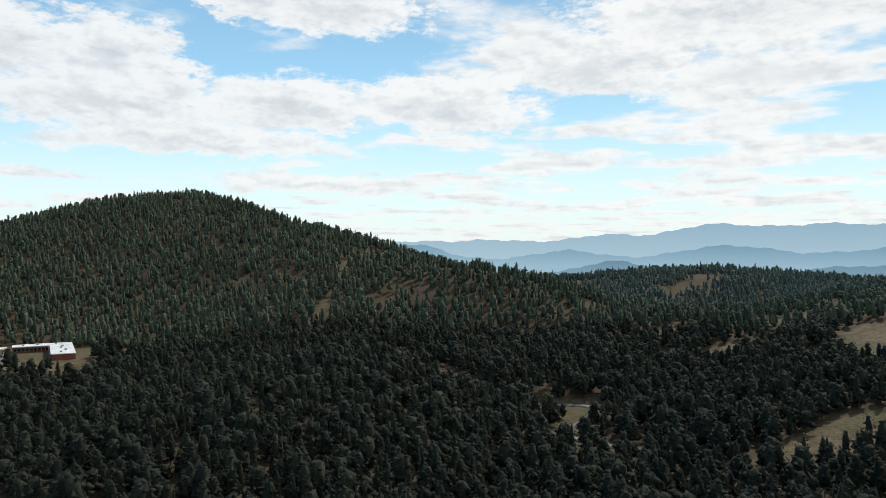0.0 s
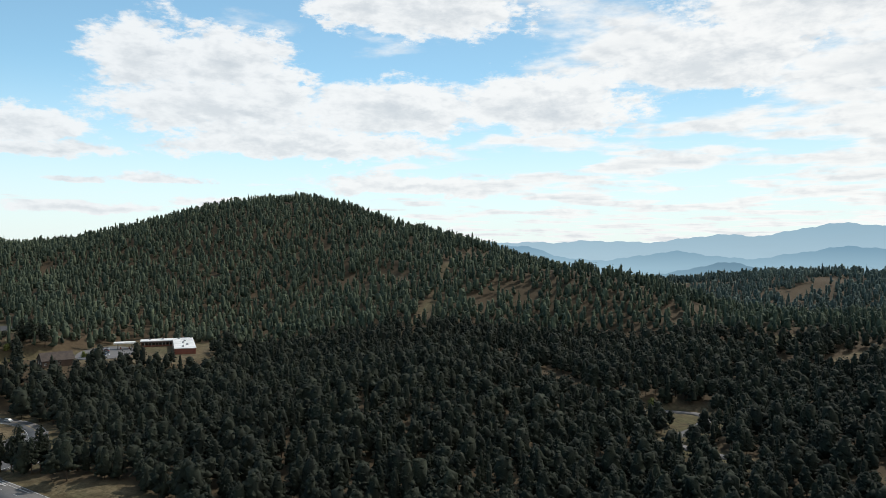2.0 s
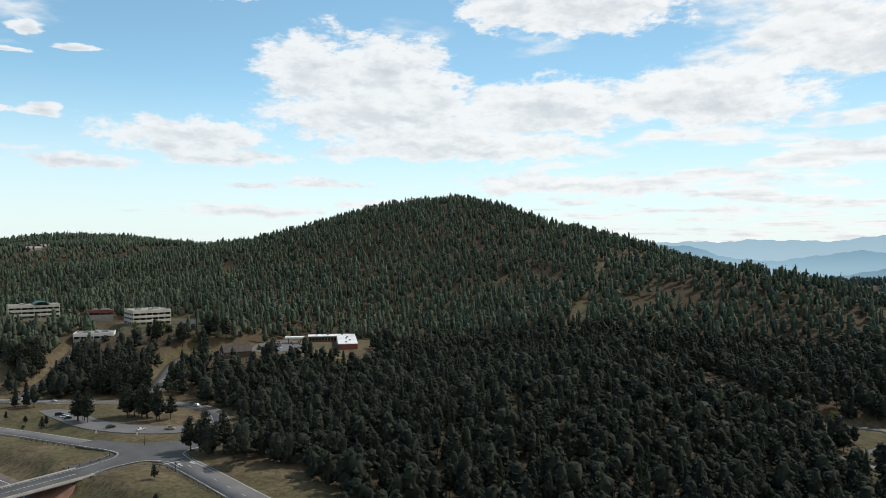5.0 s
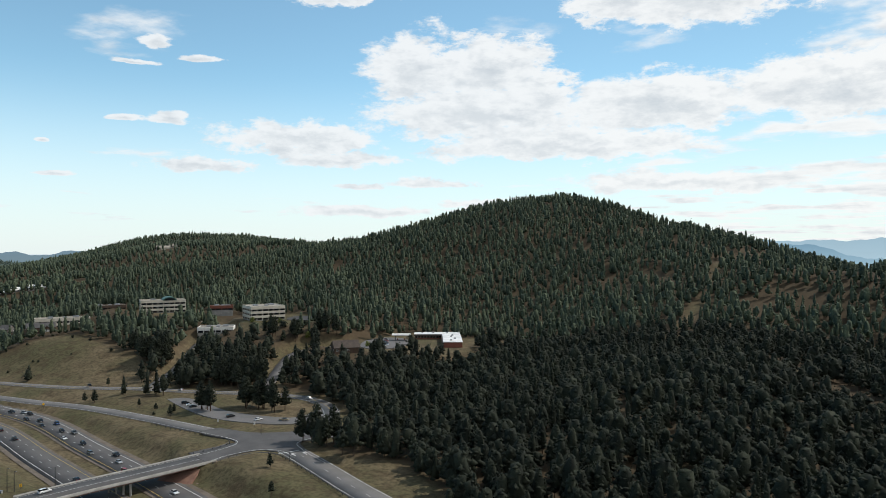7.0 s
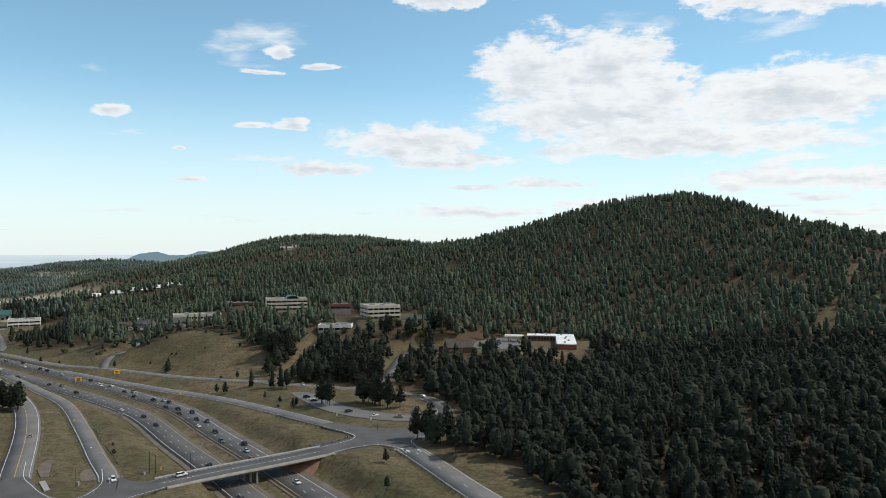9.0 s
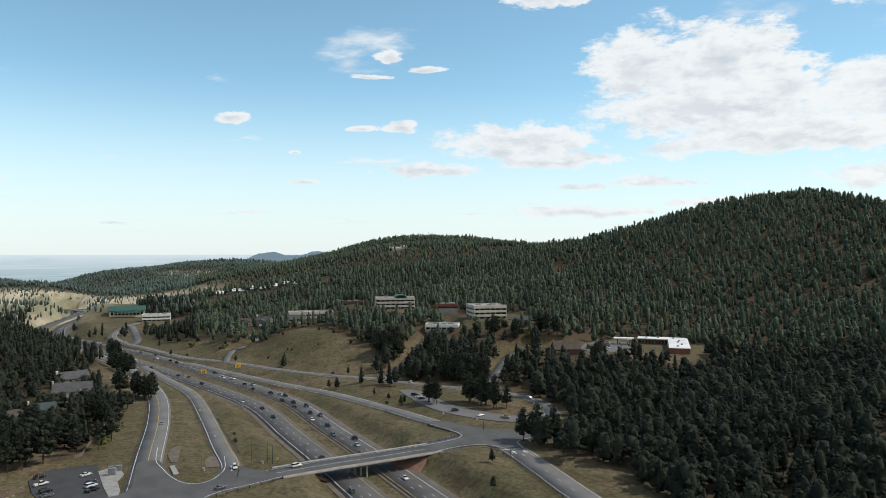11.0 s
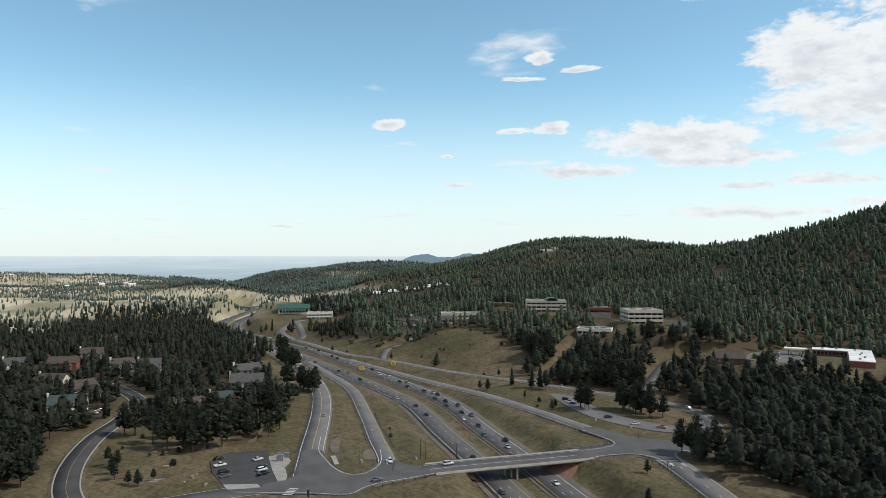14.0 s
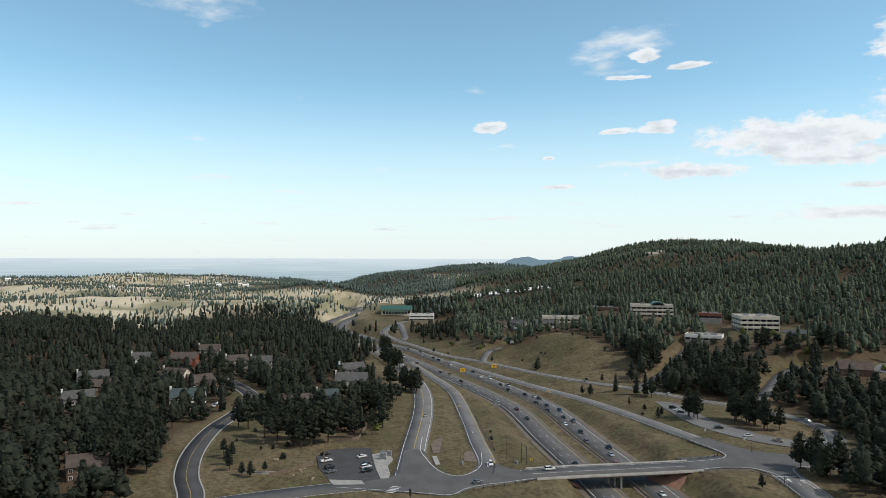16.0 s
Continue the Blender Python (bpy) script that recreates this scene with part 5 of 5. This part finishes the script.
for k in range(14):
    car(-318 - (k % 7) * 3.0 - (k // 7) * 2, 478 + (k % 7) * 4.6 + (k // 7) * 7 - 4, 13.1, 20, ("white", "silver", "black", "blue", "white", "red", "grey")[(k * 3) % 7], ("car", "van")[k % 2], "parked before the shops")
for x, y, colour, turn in ((-448, 42, "white", 20), (-444, 39, "silver", 20), (-560, 60, "black", 40), (-556, 64, "silver", 40), (-553, 68, "black", 40)):
    car(x, y, .1 + max(0, height(x, y)), turn, colour, "car", "parked by a house")


# ------------------------------------------------------------------ poles, signs and street things
def pole(x, y, tall, label, arm=0.0, name="lamp_post", z=None):
    z = height(x, y) if z is None else z
    ob = thing(name, pose(x, y, z), label, "pole", "poles")
    part("mast", tube(bmesh.new(), (0, 0, -.5), (0, 0, tall), .16, .09, 8), M["wood" if name == "utility_pole" else "dark_metal"], ob)
    if arm:
        part("arm", tube(bmesh.new(), (0, 0, tall - .3), (arm, 0, tall), .06, .05, 6), M["dark_metal"], ob)
        part("lamp_head", boxed(arm - .2, -.15, tall - .12, arm + .7, .15, tall + .06, .04), M["metal"], ob)
    else:
        part("cap", tube(bmesh.new(), (0, 0, tall), (0, 0, tall + .15), .12, .05, 8), M["metal"], ob)
    return ob


pole(-282, 178, 8, "slim dark post beside the highway")
pole(-281, 150.5, 11, "tall wooden utility pole in the verge", name="utility_pole")
pole(-279.5, 127, 8, "dark wooden utility pole in the island", name="utility_pole")
pole(-273, 153.5, 9, "thin grey lamp post by the junction", .9)
pole(-271, 155, 8, "thin grey lamp post by the junction", .9)
pole(-281, 98.5, 9, "tall wooden utility pole by the parking lot", name="utility_pole")
pole(-303, 73, 9, "tall wooden utility pole by the parking lot", name="utility_pole")
pole(-727, 250, 10, "dark lamp post by the curve", 1.4)
pole(-248, 262, 5, "grey sign post at the junction")
pole(-207, 236, 4, "small grey post in the verge")


def signal(x, y):
    """A traffic signal seen from behind, on a mast."""
    ob = thing("traffic_signal", pose(x, y, height(x, y) + .1, 0, 0, 20), "dark traffic signal on a steel mast", "traffic signal")
    part("mast", tube(bmesh.new(), (0, 0, -.5), (0, 0, 5.2), .14, .1, 8), M["dark_metal"], ob)
    head = part("signal_head", boxed(-.35, -.25, 3.0, .35, .25, 5.6, 0, .05), M["dark_metal"], ob)
    for k in range(3):
        part("lens", tube(bmesh.new(), (0, -.26, 3.45 + k * .8), (0, -.36, 3.45 + k * .8), .24, .27, 12), M["rubber"], head)


signal(-244.5, 91)


def sign(x, y, z, wide, tall, up, turn, colour, label, posts=2, diamond=False):
    ob = thing("road_sign", pose(x, y, z, 0, 0, turn), label, "road sign", "road signs")
    bm = boxed(-wide / 2, -.03, -tall / 2, wide / 2, .03, tall / 2)
    if diamond:
        bm.transform(pose(0, 0, 0, 0, 45, 0))
    p = part("panel", bm, M[colour], ob)
    p.location = (0, 0, up + tall / 2)
    for px in ((-wide * .3, wide * .3) if posts == 2 else (0,)):
        part("post", boxed(px - .06, .04, -.6, px + .06, .14, up + tall * .9), M["wood"], ob)
    if colour == "sign_yellow" and not diamond:
        for k, (w, zz) in enumerate(((.62, .68), (.5, .45), (.56, .22))):
            part("text_bar", boxed(-wide * w / 2, -.05, tall * zz - tall * .06, wide * w / 2, -.034, tall * zz + tall * .06), M["dark_metal"], p, "dark bar of writing").location = (0, 0, -tall / 2)


sign(-526, 241, -6.2, 4.0, 3.0, 2.0, 66, "sign_yellow", "large yellow-orange road work sign in the median")
sign(-519, 266, -3.6, 4.0, 3.0, 2.0, 64, "sign_yellow", "large yellow-orange road work sign on the bank")
sign(-418, 256.5, -4.4, 1.2, 1.2, 1.8, 60, "sign_yellow", "yellow diamond warning sign by the merge", 1, True)
sign(-398, 206, -6.2, 3.2, 2.8, 1.6, 66, "metal", "grey back of a large road sign")
sign(-530, 226, -6.0, 2.4, 1.6, 1.5, 66, "metal", "pale back of a road sign")
sign(-475, 219, -6.2, 1.8, 1.6, 1.5, 66, "metal", "pale back of a small road sign")
sign(-436, 236, -6.2, 1.5, 1.8, 1.5, 66, "metal", "pale back of a speed sign", 1)
sign(-390, 176.5, -2.0, .9, .9, 1.6, 66, "sign_yellow", "small diamond sign by the exit ramp", 1, True)
sign(-272, 158, -.5, .8, 1.2, 1.4, 66, "sign_yellow", "small yellow marker by the bridge", 1)
sign(-205, 236, -.3, .8, .8, 1.6, 40, "metal", "small sign seen from behind", 1, True)
sign(-263, 273, 0, .8, 1.4, .8, 40, "white_paint", "small white sign by the park-and-ride", 1)
sign(-284, 268, 0, .8, 1.4, .8, 40, "white_paint", "small white sign by the park-and-ride", 1)


def cabinet(x, y, wide, deep, tall, turn, label):
    ob = thing("utility_cabinet", pose(x, y, .18, 0, 0, turn), label, "utility cabinet", "utility cabinets")
    part("body", boxed(-wide / 2, -deep / 2, 0, wide / 2, deep / 2, tall, .03), M["concrete"], ob)
    part("door", boxed(-wide * .4, -deep / 2 - .04, .15, wide * .4, -deep / 2 + .01, tall * .9), M["metal"], ob)
    part("lid", boxed(-wide / 2 - .06, -deep / 2 - .06, tall, wide / 2 + .06, deep / 2 + .06, tall + .1, .03), M["metal"], ob)


cabinet(-302, 99.5, 3.0, 1.6, 2.6, 62, "large pale grey utility cabinet by the lot")
cabinet(-306.5, 100.5, 1.6, 1.2, 2.2, 62, "pale grey utility cabinet by the lot")
cabinet(-306, 103.6, 2.2, 1.4, 2.0, 62, "tan utility cabinet on the concrete pad")
cabinet(-281, 128.5, 1.0, .8, 1.4, 30, "small pale utility box in the island")
cabinet(-273.6, 151.5, 1.2, .9, .9, 20, "small grey box at the foot of lamp posts")


def fence(points, label):
    line = spline(points, 2.4)
    ob = thing("fence", Matrix(), label, "fence", "fences")
    for a, b in zip(line[:-1], line[1:]):
        za, zb = height(a[0], a[1]), height(b[0], b[1])
        d = math.hypot(b[0] - a[0], b[1] - a[1])
        m = pose(a[0], a[1], (za + zb) / 2, 0, 0, math.degrees(math.atan2(b[1] - a[1], b[0] - a[0])))
        p = part("fence_panel", boxed(.06, -.03, -.1, d - .02, .03, 1.75), M["wood"], ob)
        p.matrix_basis = m
        p = part("post", boxed(-.07, -.07, -.4, .07, .07, 1.95), M["wood"], ob)
        p.matrix_basis = m


fence([(-294, 48, 0), (-298, 58, 0), (-306, 69, 0)], "weathered board fence beside the lot")
fence([(-338, 86, 0), (-336, 97, 0), (-350, 104, 0), (-362, 111, 0), (-388, 124, 0), (-410, 136, 0)], "weathered board fence between road and houses")


def rock(x, y, r, label="pale tan boulder in dry grass"):
    bm = bmesh.new()
    bmesh.ops.create_icosphere(bm, subdivisions=2, radius=r)
    for v in bm.verts:
        v.co *= 1 + .3 * noise.noise(v.co * (1.3 / r) + Vector((x, y, 0)))
        v.co.z *= .65
    ob = new("boulder", mesh_of(bm, "boulder", M["rock"]))
    ob.location = (x, y, height(x, y) + r * .2)
    tagged(ob, label, "rock", "boulders")


for k in range(26):
    x, y = hill_rng.choice([(-303, 66), (-318, 57), (-292, 60), (-345, 60), (-268, 205), (-238, 214)])
    rock(x + hill_rng.uniform(-7, 7), y + hill_rng.uniform(-6, 6), hill_rng.uniform(.3, .9))

# ------------------------------------------------------------------ groves, field trees and bushes
GROVES = [(-288, 306, 16, 6, 17), (-313, 288, 5, 3, 5), (-440, 353, 10, 16, 22), (-213, 262, 9, 7, 8), (-350, 350, 20, 12, 16), (-338, 72, 10, 5, 6), (-400, 120, 14, 5, 6), (-452, 168, 12, 5, 8), (-560, 190, 30, 4, 10), (-680, 225, 14, 5, 8), (-408, 440, 12, 5, 5), (-388, 450, 12, 5, 6), (-376, 476, 12, 5, 7)]
for cx, cy, rx, ry, n in GROVES:
    for k in range(n):
        a, r = hill_rng.uniform(0, 6.28), hill_rng.random() ** .5
        x, y = cx + rx * r * math.cos(a), cy + ry * r * math.sin(a)
        pine_tree(x, y, height(x, y) - .1, hill_rng.uniform(.8, 1.25), a, "dark green pine in a grove on grass", "pines of the groves")

for x, y, s in ((-358, 56, 1.0), (-345, 60, 1.15), (-338, 66, .95), (-333, 74, 1.1), (-337, 83, 1.2), (-346, 76, 1.0), (-402, 69, .95), (-371, 75, 1.1), (-340, 97, .8), (-343, 107, .75), (-356, 117, .9), (-380, 126, 1.0), (-443, 151, 1.1),
                (-379, 51, 1.1), (-386, 47, .9), (-353, 94, 1.0), (-398, 90, .9), (-362, 84, 1.15), (-350, 68, 1.0), (-364, 66, .9), (-392, 118, .85), (-430, 133, .95)):
    pine_tree(x, y, height(x, y) - .1, s * 1.22, s * 50 + x, "broad dark pine on grass beside the houses", "pines by the houses")
for x, y, s in ((-378, -14, 1.2), (-352, -6, 1.15), (-368, 2, 1.1), (-332, 0, 1.2), (-331, -11, 1.1), (-313, -6, 1.0), (-386, 9, .95), (-345, 8, .9), (-360, -12, 1.2), (-322, -14, 1.15), (-340, -18, 1.1), (-318, 2, .85)):
    pine_tree(x, y, height(x, y) - .1, s * 1.2, s * 70 + x, "tall dark pine in the wood beside the lane", "pines by the lane")
for x, y, s in ((-332, 34, .45), (-309, 34, .5), (-296, 41, .4), (-299, 47, .3), (-326, 37, .5), (-318, 34, .42), (-300, 38, .35)):
    pine_tree(x, y, height(x, y) - .05, s * 1.15, s * 90 + x, "small young pine on grass beside the lane", "young pines")


def garden_wall():
    """Low concrete wall on the slope below the houses."""
    ob = thing("garden_wall", Matrix(), "low pale concrete retaining wall in dry grass", "wall", kind="structure")
    line = spline([(-305, 37, .3), (-299, 47, .3), (-299, 56, .2), (-308, 69, -.2)], 2.0)
    v, f = slab(line, -.2, .2, 1.0, 1.6)
    part("wall_body", from_arrays("wall_body", v, f, M["concrete"]), None, ob)
    v, f = slab(line, -.28, .28, 1.12, .116)
    part("coping", from_arrays("coping", v, f, M["concrete"]), None, ob)


garden_wall()


def bush_kinds():
    kinds = []
    for k in range(4):
        v, faces = crown(9, 3.0, 1.5, .2, rng, .35, False, 120, .42)
        bm = bmesh.new()
        for j in range(4):
            tube(bm, (0, 0, -.3), (.6 * math.cos(j * 1.6 + k), .6 * math.sin(j * 1.6 + k), 1.6), .07, .03, 5)
        kinds.append((mesh_of(bm, "stem_cluster", M["bark"]), {m: from_arrays("foliage", v, faces, M[m]) for m in ("needles", "bush")}))
    return kinds


BUSHES = bush_kinds()


def bush(x, y, s, leaf, label, group="bushes", category="bush"):
    k = int(abs(x * 3 + y * 5)) % 4
    ob = thing("bush", Matrix.LocRotScale((x, y, height(x, y)), Euler((0, 0, x)), (s, s, s)), label, category, group)
    part("stem_cluster", BUSHES[k][0], None, ob)
    part("foliage", BUSHES[k][1][leaf], None, ob)


for x, y, s in ((-399, 277, .55), (-407, 276, .42), (-429, 308, .45), (-389, 324, .5), (-382, 328, .4), (-375, 328, .45), (-359, 278, .36), (-342, 276, .34), (-324, 271, .45), (-328, 277, .42), (-205, 222, .4), (-187, 203, .4), (-560, 285, .4), (-640, 262, .4), (-700, 275, .45), (-610, 300, .4)):
    pine_tree(x, y, height(x, y) - .05, s, s * 40, "small young pine alone on dry grass", "young pines")
for k in range(46):
    cx, cy, r = hill_rng.choice([(-480, 320, 60), (-540, 330, 60), (-330, 45, 30), (-360, 60, 30), (-300, 290, 45), (-320, 165, 12), (-420, 360, 40), (-480, 470, 40), (-350, 130, 8), (-640, 285, 40), (-800, 300, 40)])
    x, y = cx + hill_rng.uniform(-r, r), cy + hill_rng.uniform(-r, r) * .5
    if float(land(np.array([x]), np.array([y]))[1][0]) > 3:
        bush(x, y, hill_rng.uniform(.4, 1.0), "needles", "low dark green bush in dry grass")
for k in range(44):
    cx, cy, r = hill_rng.choice([(-395, 440, 60), (-400, 470, 40), (-350, 460, 35), (-560, 440, 40), (-620, 330, 60), (-430, 490, 40)])
    x, y = cx + hill_rng.uniform(-r, r), cy + hill_rng.uniform(-r, r) * .7
    if float(land(np.array([x]), np.array([y]))[1][0]) > 2:
        bush(x, y, hill_rng.uniform(1.0, 2.0), hill_rng.choice(("needles", "needles", "bush")), "small leafy tree on a lawn among the buildings", "lawn trees", "tree")
for x, y, s in ((62, 424, 1.9), (-365, 118, 1.6), (-388, 108, 1.5), (-352, 112, 1.4), (-470, 455, 1.6), (-455, 470, 1.7), (-430, 478, 1.6), (-395, 455, 1.5), (-330, 470, 1.6), (-560, 30, 1.8), (-500, 5, 1.8), (-720, 60, 2.2), (-728, 72, 2.4), (-712, 66, 2.2), (-270, 560, 1.9)):
    bush(x, y, s, "bush", "yellow-green leafy tree among the pines", "leafy trees", "tree")
